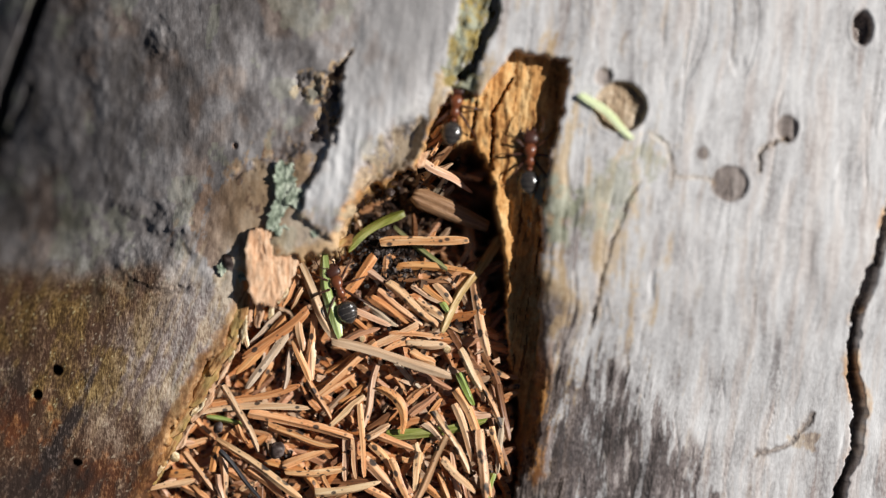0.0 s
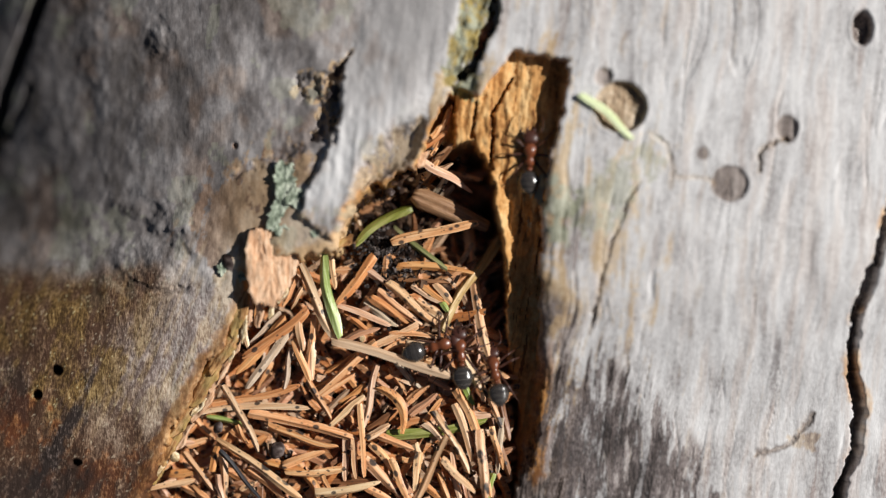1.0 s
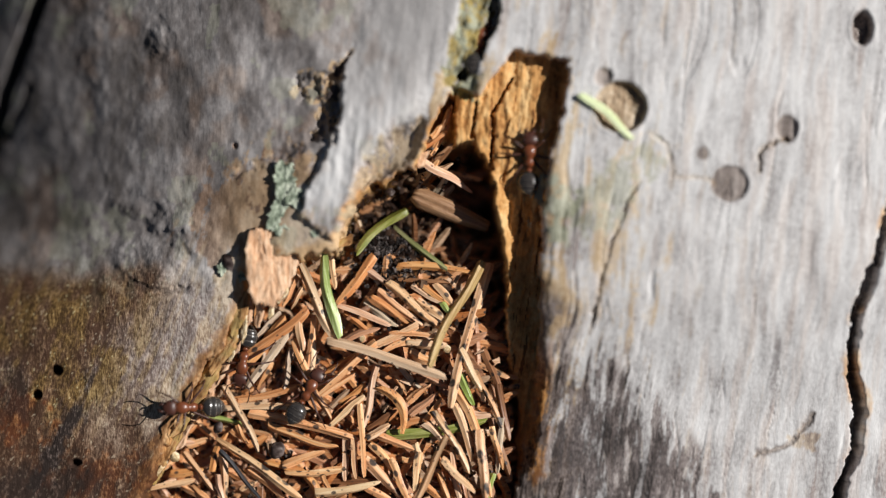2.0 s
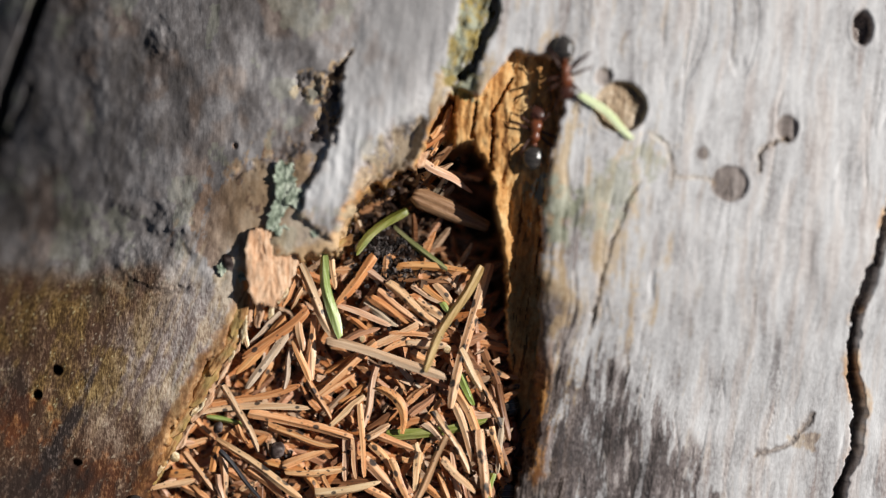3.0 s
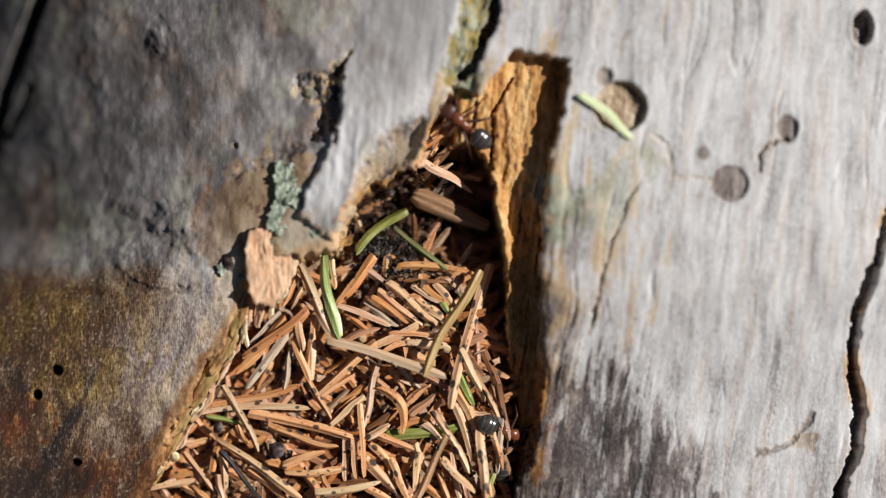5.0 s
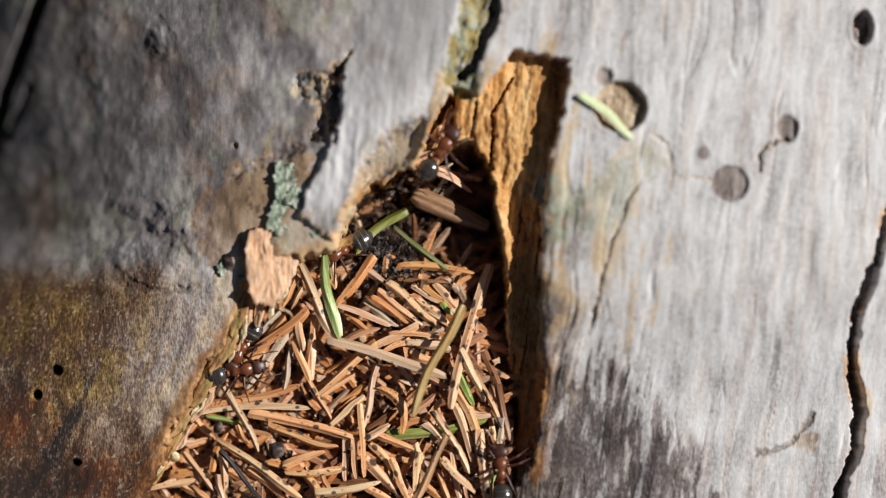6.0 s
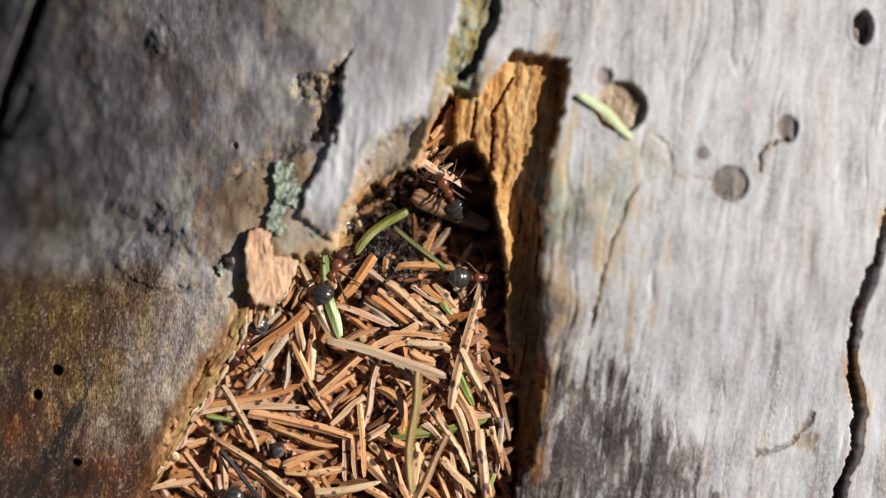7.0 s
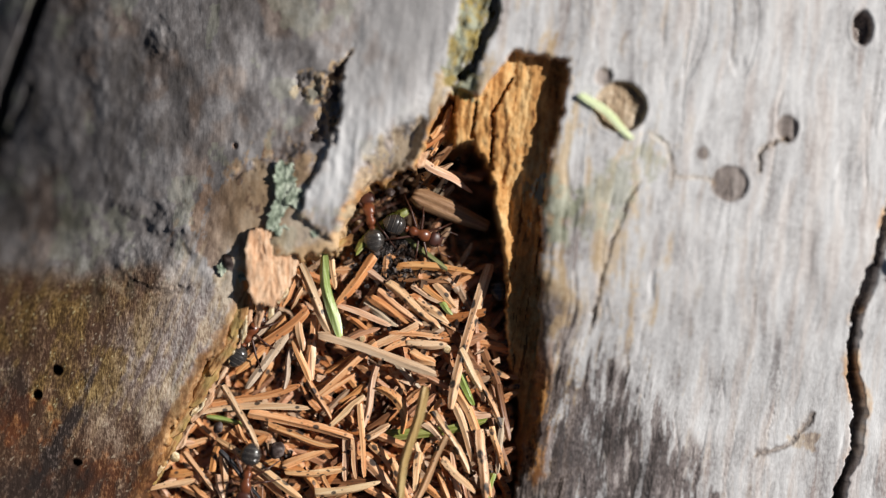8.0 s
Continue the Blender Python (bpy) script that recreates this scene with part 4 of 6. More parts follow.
def lichen_patch(x, y, z, size, lobes, seed):
    """A ruffled leafy lichen: one sheet with a lobed, lifted edge."""
    bm = bmesh.new()
    rays, rings = 72, 12
    grid = []
    for side in (1, -1):
        rows = []
        for r in range(1, rings + 1):
            row = []
            for q in range(rays):
                a = 2 * math.pi * q / rays
                way = Vector((math.cos(a), math.sin(a), 0))
                out = 1 + 0.55 * noise.noise(way * 1.3 + Vector((seed, 0, 0))) + 0.30 * noise.noise(way * lobes * 0.5 + Vector((0, seed, 0)))
                s = r / rings
                p = way * (size * out * s)
                ruffle = 0.20 * noise.noise(Vector((p.x * 2.2, p.y * 2.2, seed))) + 0.1 * noise.noise(Vector((p.x * 5, p.y * 5, seed)))
                zz = 0.12 * size * s * s + ruffle * (0.35 + 0.5 * s) + (0.0 if side > 0 else -0.12)
                row.append(bm.verts.new(Vector((p.x * 0.8, p.y * 1.15, zz + 0.15)) * 0.001))
            rows.append(row)
        hub = bm.verts.new(Vector((0, 0, 0.1 if side > 0 else -0.05)) * 0.001)
        for q in range(rays):
            bm.faces.new((hub, rows[0][q], rows[0][(q + 1) % rays]) if side > 0 else (hub, rows[0][(q + 1) % rays], rows[0][q]))
        for a, b in zip(rows, rows[1:]):
            for q in range(rays):
                f = (a[q], b[q], b[(q + 1) % rays], a[(q + 1) % rays])
                bm.faces.new(f if side > 0 else f[::-1])
        grid.append(rows[-1])
    for q in range(rays):
        bm.faces.new((grid[0][q], grid[1][q], grid[1][(q + 1) % rays], grid[0][(q + 1) % rays]))
    for face in bm.faces:
        face.smooth = True
    me = bpy.data.meshes.new("lichen")
    bm.to_mesh(me)
    bm.free()
    me.materials.append(LICHEN)
    ob = new("lichen", me)
    ob.matrix_world = Matrix.Translation(mm(x, y, z))
    tagged(ob, "pale grey-green leafy lichen on the log", "lichen", "lichens on the log")


needle_litter()
crumb_heap()
bark_flake()
lichen_patch(-16.09, 6.86, -2.28, 1.7, 11, 3)
lichen_patch(-16.56, 3.29, -2.41, 1.7, 10, 4)
lichen_patch(-15.1, 5.24, -2.06, 1.0, 6, 5)
lichen_patch(-12.89, 2.36, -1.76, 0.9, 5, 6)
lichen_patch(45.18, 12.54, -3.9, 1.3, 9, 7)
lichen_patch(-22.73, -2.03, -3.48, 0.5, 5, 8)
lichen_patch(-20.6, -2.84, -3.04, 0.45, 5, 9)
crumb("seed", -17.12, -20.73, -4.6, 0.95, SEED, "dark round seed among the dry needles", "seed", 1)
crumb("seed", -23.21, -18.43, -4.9, 0.6, SEED, "dark round seed among the dry needles", "seed", 2)
crumb("wood_crumb", -27.83, -21.46, -5.6, 0.62, PALE_CRUMB, "pale crumb of wood beside the needles", "crumb", 3)
crumb("wood_crumb", 0.35, -10.33, -5.2, 0.5, PALE_CRUMB, "pale crumb of wood among the needles", "crumb", 4)
crumb("wood_crumb", -8.42, -9.3, -5.6, 0.4, PALE_CRUMB, "pale crumb of wood among the needles", "crumb", 5)
crumb("wood_crumb", -1.58, 10.48, -6.0, 0.5, PALE_CRUMB, "pale crumb of wood among the needles", "crumb", 6)
crumb("wood_crumb", 0.06, 11.21, -6.5, 0.4, PALE_CRUMB, "pale crumb of wood among the needles", "crumb", 7)
crumb("wood_knot", -21.65, -1.28, -3.75, 1.15, SEED, "dark reddish round knot on the bark", "knot", 8)
crumb("wood_crumb", -5.51, 5.92, -6.0, 0.5, SEED, "dark crumb of wood among the needles", "crumb", 9)
cone_scale(0.76, 3.99, -6.6)
needle("fresh", 13.92, 15.69, 0.42, 19.25, 11.14, 0.05, 0.9, 0.15)["label"] = "fresh green spruce needle lying across a bored hole"
OUTER = "torn strip of brown bark at the rim"
INNER = "torn reddish strip of inner bark at the rim"
SPLINTER = "pale splinter of wood at the rim"
for place in ((-29.9, -22.9, -5.95, 5.6, 1.5, 62), (-28.3, -19.9, -5.45, 5.4, 1.7, 60), (-26.7, -16.8, -4.95, 6.2, 1.8, 57), (-24.6, -13.5, -4.40, 6.4, 2.0, 58), (-22.5, -9.9, -3.85, 6.4, 1.9, 62),
              (-21.0, -6.6, -3.45, 5.0, 1.6, 72)):
    bark_shard(*place, -24, RIM, OUTER, len(bpy.data.objects) % 17)
for place in ((-24.9, -16.0, -5.35, 4.2, 1.2, 55), (-23.1, -12.7, -4.85, 4.6, 1.2, 60), (-21.3, -9.2, -4.15, 4.4, 1.3, 66), (-20.2, -6.4, -3.65, 3.6, 1.2, 80), (-19.0, -6.6, -3.3, 3.0, 0.9, 88), (-27.0, -19.4, -5.85, 3.4, 1.0, 58)):
    bark_shard(*place, -30, FLAKE, INNER, len(bpy.data.objects) % 19)
for place in ((-21.6, -10.2, -3.75, 3.0, 0.5, 72), (-20.4, -8.0, -3.4, 3.2, 0.5, 80), (-25.2, -16.3, -4.6, 2.4, 0.5, 50), (-17.6, -6.2, -3.0, 2.0, 0.5, 75), (-16.4, -4.6, -2.9, 2.2, 0.6, 60), (-28.9, -22.2, -5.7, 3.0, 0.4, 60)):
    bark_shard(*place, -18, PALE_CRUMB, SPLINTER, len(bpy.data.objects) % 23)
bark_shard(-2.08, 9.17, -2.24, 2.0, 0.9, 60, 10, FLAKE, "torn reddish strip of inner bark at the rim", 17)
bark_shard(-9.95, 0.75, -2.88, 2.0, 0.9, 40, 10, RIM, "torn strip of brown bark at the rim", 18)
needle("pale", -22.86, -14.09, -5.51, -19.08, -20.95, -5.09, 0.82, 0.29)
needle("tan", -24.72, -16.22, -5.99, -14.73, -14.09, -5.51, 0.7, -0.23)
needle("pale", -26.25, -17.05, -6.05, -13.79, -16.42, -5.39, 0.76, 0.47)
needle("tan", -26.17, -17.25, -6.49, -23.69, -19.76, -6.28, 0.76, 0.0)
needle("green", -24.52, -17.42, -6.39, -20.16, -18.46, -6.12, 0.53, 0.18)
needle("tan", -20.13, -17.02, -5.72, -8.69, -19.78, -5.0, 0.94, 0.35)
needle("tan", -18.07, -18.18, -5.57, -10.85, -20.37, -5.11, 0.94, -0.47)
needle("spotted", -23.43, -19.69, -5.37, -14.51, -25.87, -4.69, 0.88, 0.12)
needle("black", -23.09, -20.81, -4.87, -18.51, -26.13, -4.46, 0.53, 0.12)
needle("orange", -23.93, -23.05, -5.75, -22.35, -19.02, -5.78, 0.7, 0.29)
needle("pale", -26.88, -21.02, -5.97, -23.75, -25.09, -5.67, 0.64, 0.0)
needle("pink", -28.47, -20.21, -6.08, -25.71, -20.08, -5.93, 0.53, 0.0)
needle("tan", -26.64, -20.48, -6.42, -24.4, -19.76, -6.32, 0.76, 0.0)
needle("tan", -27.23, -19.6, -6.48, -25.46, -18.25, -6.42, 0.7, 0.0)
needle("pale", -30.35, -24.84, -6.04, -25.69, -23.94, -5.82, 0.82, 0.0)
needle("orange", -28.4, -23.41, -6.43, -24.86, -22.98, -6.25, 0.82, 0.0)
needle("spotted", -22.76, -21.01, -5.74, -22.45, -26.25, -5.57, 0.82, 0.0)
needle("pink", -23.3, -23.3, -5.25, -22.7, -26.21, -5.13, 0.7, 0.0)
needle("tan", -21.92, -18.7, -6.21, -20.15, -20.15, -6.07, 0.7, 0.0)
needle("tan", -21.3, -18.2, -5.75, -20.35, -20.12, -5.64, 0.58, 0.0)
needle("orange", -20.19, -20.48, -6.52, -17.84, -19.3, -6.42, 1.17, 0.0)
needle("tan", -16.59, -22.43, -5.36, -12.2, -20.96, -5.16, 0.82, 0.12)
needle("tan", -19.56, -21.32, -6.01, -16.5, -22.3, -5.81, 0.7, 0.0)
needle("tan", -16.27, -23.15, -4.87, -10.01, -22.65, -4.54, 0.88, -0.18)
needle("orange", -18.39, -21.9, -5.92, -13.39, -23.33, -5.61, 0.82, 0.0)
needle("tan", -20.15, -22.78, -5.99, -15.91, -26.26, -5.66, 0.82, 0.12)
needle("orange", -13.95, -23.58, -5.18, -12.95, -26.2, -5.05, 0.94, 0.35)
needle("tan", -12.47, -23.36, -4.65, -11.59, -25.1, -4.55, 0.7, 0.0)
needle("pale", -21.03, -25.01, -5.98, -19.26, -24.06, -5.91, 0.53, 0.0)
needle("tan", -29.63, -22.99, -6.96, -27.75, -21.81, -6.89, 0.82, 0.0)
needle("tan", -27.51, -24.28, -6.35, -23.67, -26.31, -6.08, 0.82, 0.0)
needle("brown", -22.55, -21.96, -6.6, -20.18, -24.0, -6.41, 0.7, 0.0)
needle("tan", -25.99, -24.52, -5.81, -24.1, -26.26, -5.66, 0.76, 0.0)
needle("tan", -13.94, -13.48, -5.03, -11.48, -17.54, -4.78, 0.7, 0.0)
needle("pale", -11.74, -18.33, -5.22, -8.11, -15.12, -5.11, 0.7, 0.0)
needle("grey", -12.52, -17.2, -5.74, -9.71, -14.56, -5.67, 0.58, 0.0)
needle("tan", -13.09, -15.25, -5.38, -9.11, -12.9, -5.23, 0.82, 0.0)
needle("orange", -13.41, -14.58, -5.87, -10.77, -13.11, -5.77, 0.7, 0.0)
needle("pink", -6.77, -11.91, -5.13, -8.28, -18.61, -5.02, 0.76, 0.0)
needle("tan", -8.56, -15.96, -4.66, -8.09, -23.51, -4.41, 0.58, 0.0)
needle("orange", -6.76, -14.21, -4.61, -4.19, -19.02, -4.33, 0.99, 1.29)
needle("orange", -7.84, -13.97, -5.58, -10.88, -16.03, -5.69, 0.53, 0.0)
needle("tan", -3.74, -15.83, -5.3, -1.28, -13.95, -5.22, 0.82, 0.0)
needle("pink", -3.45, -17.17, -5.24, -0.53, -14.83, -5.15, 0.76, 0.0)
needle("orange", -1.87, -17.92, -5.13, -0.12, -15.47, -5.11, 0.7, 0.0)
needle("brown", -7.83, -18.76, -5.44, -4.79, -16.59, -5.34, 0.7, 0.0)
needle("green", -5.9, -19.27, -5.32, 4.55, -17.66, -4.79, 0.99, -0.35)
needle("spotted", -7.92, -19.56, -4.52, -5.47, -18.1, -4.43, 0.82, 0.0)
needle("tan", -6.76, -19.19, -4.92, -2.85, -20.74, -4.65, 0.76, 0.0)
needle("spotted", -9.28, -19.49, -5.05, -8.98, -23.73, -4.9, 0.7, 0.0)
needle("pink", -10.06, -19.53, -5.54, -10.17, -24.01, -5.41, 0.7, 0.0)
needle("tan", -7.54, -20.1, -5.38, -4.44, -23.87, -5.1, 0.76, 0.18)
needle("spotted", -8.11, -21.81, -4.91, -4.43, -25.57, -4.59, 1.05, 0.18)
needle("tan", -5.47, -21.58, -4.32, -3.6, -26.09, -4.08, 0.7, 0.18)
needle("pale", -2.85, -20.04, -4.67, -1.98, -22.65, -4.55, 0.7, 0.0)
needle("spotted", -2.44, -20.87, -4.17, -2.96, -24.93, -4.08, 0.88, 0.0)
needle("tan", -4.19, -21.79, -4.69, -2.56, -21.78, -4.6, 0.94, 0.0)
needle("pink", -1.98, -18.0, -4.69, 0.47, -20.2, -4.48, 0.7, 0.18)
needle("spotted", -1.1, -16.69, -4.23, 2.67, -23.05, -3.82, 0.76, 0.29)
needle("pale", 0.35, -19.2, -3.62, -2.84, -26.04, -3.59, 0.82, 0.0)
needle("pale", -0.12, -21.52, -3.57, 3.24, -24.97, -3.28, 0.76, 0.0)
needle("spotted", 1.11, -15.96, -4.58, 2.97, -21.93, -4.29, 0.82, 0.35)
needle("tan", 1.22, -14.5, -4.61, 3.95, -20.88, -4.27, 0.99, 0.47)
needle("spotted", 3.72, -18.53, -3.9, 4.41, -26.05, -3.64, 0.94, 0.0)
needle("green", 1.63, -12.76, -4.64, 3.14, -16.12, -4.46, 0.82, 0.0)
needle("spotted", 3.38, -12.46, -4.56, 6.05, -18.43, -4.23, 0.58, 0.0)
needle("pink", 2.97, -17.14, -4.89, 5.13, -17.13, -4.77, 0.88, 0.0)
needle("tan", 5.0, -18.26, -4.29, 6.16, -22.72, -4.09, 0.58, 0.0)
needle("green", 5.18, -23.12, -4.59, 4.42, -26.14, -4.54, 0.7, 0.0)
needle("pink", 0.93, -20.89, -4.44, 1.74, -26.11, -4.23, 0.58, 0.0)
needle("orange", -0.52, -22.93, -4.46, 0.64, -26.12, -4.3, 0.64, 0.0)
needle("orange", -2.68, -23.86, -5.0, 0.35, -26.17, -4.76, 0.76, 0.0)
needle("pale", -13.16, -25.16, -4.64, -6.4, -23.96, -4.3, 0.99, -0.23)
needle("tan", -8.1, -24.54, -4.83, -4.89, -26.15, -4.6, 0.76, 0.0)
needle("orange", -5.49, -23.87, -5.15, -3.15, -25.9, -4.96, 0.7, 0.0)
needle("tan", 3.84, -20.88, -4.28, 4.88, -25.51, -4.08, 0.58, 0.0)
needle("pink", 1.81, -23.83, -4.75, 2.68, -26.15, -4.63, 0.58, 0.0)
needle("pale", -14.82, -1.23, -5.04, -11.18, -9.26, -4.56, 1.05, -0.18)
needle("pale", -11.54, -1.11, -5.93, -11.17, -4.15, -5.61, 0.58, 0.0)
needle("tan", -13.93, -6.12, -4.81, -20.77, -11.14, -5.03, 0.94, 0.47)
needle("orange", -16.3, -7.07, -5.36, -21.39, -12.8, -5.46, 0.94, 0.23)
needle("grey", -15.65, -8.0, -5.29, -20.33, -14.43, -5.36, 0.82, 0.0)
needle("pale", -14.98, -7.4, -4.82, -14.45, -10.55, -4.7, 0.82, 0.0)
needle("tan", -15.42, -9.28, -5.24, -13.65, -13.94, -5.0, 0.7, 0.0)
needle("grey", -15.79, -10.35, -5.68, -16.43, -14.56, -5.59, 0.64, 0.0)
needle("tan", -13.34, -6.84, -5.65, -13.97, -13.5, -5.48, 0.7, 0.0)
needle("pale", -13.68, -9.3, -5.59, -13.5, -13.62, -5.45, 0.82, 0.0)
needle("grey", -16.8, -6.56, -5.85, -20.14, -10.01, -5.93, 0.53, 0.0)
needle("orange", -18.98, -5.33, -6.0, -19.44, -8.02, -5.95, 0.64, 0.0)
needle("pale", -20.47, -6.49, -5.6, -20.05, -10.58, -5.46, 0.47, -0.18)
needle("tan", -21.21, -7.91, -6.05, -22.37, -12.36, -5.98, 0.7, 0.0)
needle("tan", -15.05, -2.75, -5.87, -16.62, -5.91, -5.86, 0.7, 0.0)
needle("pale", -14.49, -3.91, -5.35, -15.71, -6.25, -5.35, 0.58, 0.0)
needle("brown", -20.19, -4.34, -6.55, -21.07, -6.98, -6.52, 0.82, 0.0)
needle("orange", -7.14, -0.64, -5.63, -11.03, -5.66, -5.11, 0.99, 0.23)
needle("pink", -10.85, -5.78, -5.09, -5.36, -7.92, -4.73, 0.7, 0.12)
needle("orange", -10.29, -6.55, -5.49, -7.24, -8.82, -5.25, 0.64, 0.0)
needle("pink", -10.58, -9.7, -5.41, -6.54, -8.12, -5.24, 0.7, 0.12)
needle("spotted", -2.56, -7.74, -4.58, -7.52, -10.08, -4.78, 0.94, 0.23)
needle("tan", -6.93, -9.62, -4.76, -13.06, -15.22, -4.93, 0.94, 0.0)
needle("tan", -3.44, -9.16, -5.03, -6.36, -10.56, -5.15, 1.05, 0.0)
needle("orange", -8.42, -10.76, -5.71, -12.23, -12.82, -5.86, 0.7, 0.0)
needle("orange", -4.85, -1.81, -5.65, 3.15, -2.51, -5.03, 0.88, 0.35)
needle("brown", -4.62, -3.22, -5.77, 0.93, -3.45, -5.44, 0.58, 0.0)
needle("spotted", -5.83, -3.44, -4.91, -0.35, -8.21, -4.44, 0.99, 0.18)
needle("spotted", -6.78, -4.32, -5.36, -2.1, -7.99, -5.0, 0.82, 0.0)
needle("spotted", -2.68, -5.3, -4.66, 0.64, -7.62, -4.4, 0.94, 0.0)
needle("orange", -2.45, -3.33, -5.19, 0.93, -6.06, -4.89, 0.76, 0.0)
needle("pink", -8.43, -1.93, -5.74, -5.37, -3.8, -5.3, 0.82, 0.0)
needle("orange", -7.54, -4.91, -5.39, -3.62, -7.64, -5.09, 0.94, 0.0)
needle("grey", -8.14, -5.5, -5.85, -4.79, -7.95, -5.59, 0.82, 0.0)
needle("pale", -3.27, -3.74, -5.19, 0.23, -5.77, -4.93, 0.58, 0.0)
needle("green", -0.17, -5.53, -4.51, 0.93, -6.81, -4.41, 0.64, 0.0)
needle("pale", -0.82, -3.56, -5.07, 1.4, -6.06, -4.86, 0.76, 0.0)
needle("brown", 5.38, -4.91, -5.58, 2.81, -8.83, -5.6, 0.76, 0.0)
needle("brown", 6.31, -6.49, -5.48, 3.16, -10.46, -5.53, 0.82, 0.0)
needle("pale", 1.8, -10.29, -4.26, 3.95, -14.58, -4.01, 0.82, 0.0)
needle("pale", -3.85, -9.74, -5.04, 0.35, -9.97, -4.8, 1.17, 0.0)
needle("tan", -3.39, -10.69, -5.44, -0.82, -11.91, -5.26, 1.17, 0.0)
needle("tan", -5.59, -8.8, -4.71, 0.06, -9.25, -4.39, 0.53, 0.29)
needle("pink", -1.85, 8.87, -3.44, 3.05, 5.92, -6.16, 0.82, 0.0)
needle("brown", -8.61, 3.71, -7.64, -5.43, 5.37, -7.77, 0.7, 0.0)
needle("grey", -9.19, 3.71, -7.54, -8.12, 1.35, -7.13, 0.53, 0.0)
needle("brown", -0.81, 8.96, -4.24, 1.04, 10.79, -3.64, 0.7, 0.0)
needle("grey", -0.35, 4.9, -7.76, 1.06, 6.64, -6.62, 0.88, 0.0)
needle("brown", -2.61, 1.54, -9.03, 4.61, -0.06, -8.01, 0.82, 0.0)
needle("brown", -0.24, -0.65, -7.6, 5.18, -1.41, -7.04, 0.88, 0.0)
needle("brown", -2.48, 6.25, -7.62, -0.82, 8.24, -5.34, 0.58, 0.0)
needle("tan", -1.28, 9.66, -4.36, 0.64, 12.73, -4.17, 0.58, 0.0)
needle("orange", -2.29, 7.11, -6.75, 0.35, 5.37, -7.98, 0.7, 0.0)
needle("brown", 0.35, -1.71, -7.21, 4.46, -4.64, -6.54, 0.82, 0.0)
needle("grey", 0.94, -3.46, -6.34, 3.87, -6.97, -6.05, 0.7, 0.0)
needle("pale", -21.95, -9.62, -6.49, -21.07, -6.98, -6.52, 0.53, 0.0)
needle("tan", -17.82, -11.67, -6.2, -19.29, -14.6, -6.19, 0.7, 0.0)
needle("orange", -10.79, -11.67, -6.26, -8.44, -15.17, -6.03, 0.7, 0.0)
needle("tan", -5.5, -12.24, -5.96, -3.75, -15.16, -5.77, 0.7, 0.0)
needle("pink", -2.57, -12.79, -5.33, 0.93, -14.53, -5.08, 0.7, 0.0)
needle("grey", -4.92, -11.65, -5.94, -2.28, -14.57, -5.71, 0.7, 0.0)
needle("tan", -10.78, -16.35, -6.12, -8.43, -18.68, -5.92, 0.7, 0.0)
needle("brown", 5.6, -13.93, -4.84, 6.76, -19.74, -4.6, 0.82, 0.0)
needle("brown", 4.9, -17.46, -5.22, 7.06, -23.85, -4.91, 0.7, 0.0)
needle("grey", 6.18, -17.42, -4.7, 5.59, -23.23, -4.56, 0.58, 0.0)
needle("orange", 4.44, -6.96, -5.57, 5.61, -11.63, -5.36, 0.7, 0.0)
needle("brown", 4.14, -10.44, -5.03, 5.89, -14.51, -4.81, 0.76, 0.0)
needle("tan", -2.26, 10.27, -3.81, 0.46, 12.01, -3.71, 0.64, 0.0)
needle("brown", -1.52, 8.11, -5.05, 0.93, 10.38, -3.63, 0.7, 0.0)
needle("tan", -2.11, 7.2, -5.72, -0.46, 9.11, -3.67, 0.7, 0.0)
needle("pale", -0.7, 8.05, -5.07, 1.05, 8.78, -4.26, 0.64, 0.0)
needle("grey", -0.94, 5.6, -7.48, 0.7, 7.77, -5.32, 0.7, 0.0)
needle("brown", -2.46, 8.13, -5.55, -0.81, 10.06, -4.21, 0.7, 0.0)
needle("brown", -0.23, 12.13, -3.75, 0.75, 14.45, -3.77, 0.64, 0.0)
needle("tan", -1.16, 11.41, -3.33, -0.12, 12.69, -3.31, 0.58, 0.0)
needle("grey", -8.49, 5.66, -7.72, -6.15, 4.67, -8.44, 0.64, 0.0)
needle("brown", -2.88, 6.53, -6.95, -1.87, 8.22, -4.94, 0.7, 0.0)
needle("tan", 0.35, 12.73, -4.19, 0.93, 14.83, -4.22, 0.53, 0.0)
needle("orange", -4.97, 3.01, -8.27, -2.31, 4.08, -8.4, 0.7, 0.12)
needle("brown", -7.62, 2.89, -8.06, -4.97, 4.08, -8.51, 0.76, 0.12)
needle("brown", -8.03, 1.24, -8.01, -5.56, 2.54, -8.57, 0.82, 0.0)
needle("brown", -3.18, -0.53, -7.36, 0.35, 0.06, -7.39, 0.76, 0.0)
needle("bright", -12.29, -0.52, -4.65, -10.64, -9.12, -4.08, 1.11, -0.29)
STRAW = needle("straw", -12.09, -9.42, -4.16, 0.23, -13.15, -3.36, 0.99, 0.29)
OLIVE = needle("olive", 4.63, -2.26, -3.2, -1.97, -12.67, -3.04, 1.05, -0.23)
GREEN_DEEP = needle("green", -3.64, 4.05, -6.67, -8.99, -0.35, -5.23, 0.94, -0.53)
needle("dull", -5.06, 2.29, -7.15, 0.47, -2.1, -5.28, 0.7, -0.18)
CARRIED = needle("tan", -6.54, 0.64, -5.18, 2.68, 0.76, -4.84, 0.94, 0.18)
SWUNG = needle("spotted", 4.77, -1.45, -4.34, 0.75, -16.42, -3.68, 0.99, -0.35)

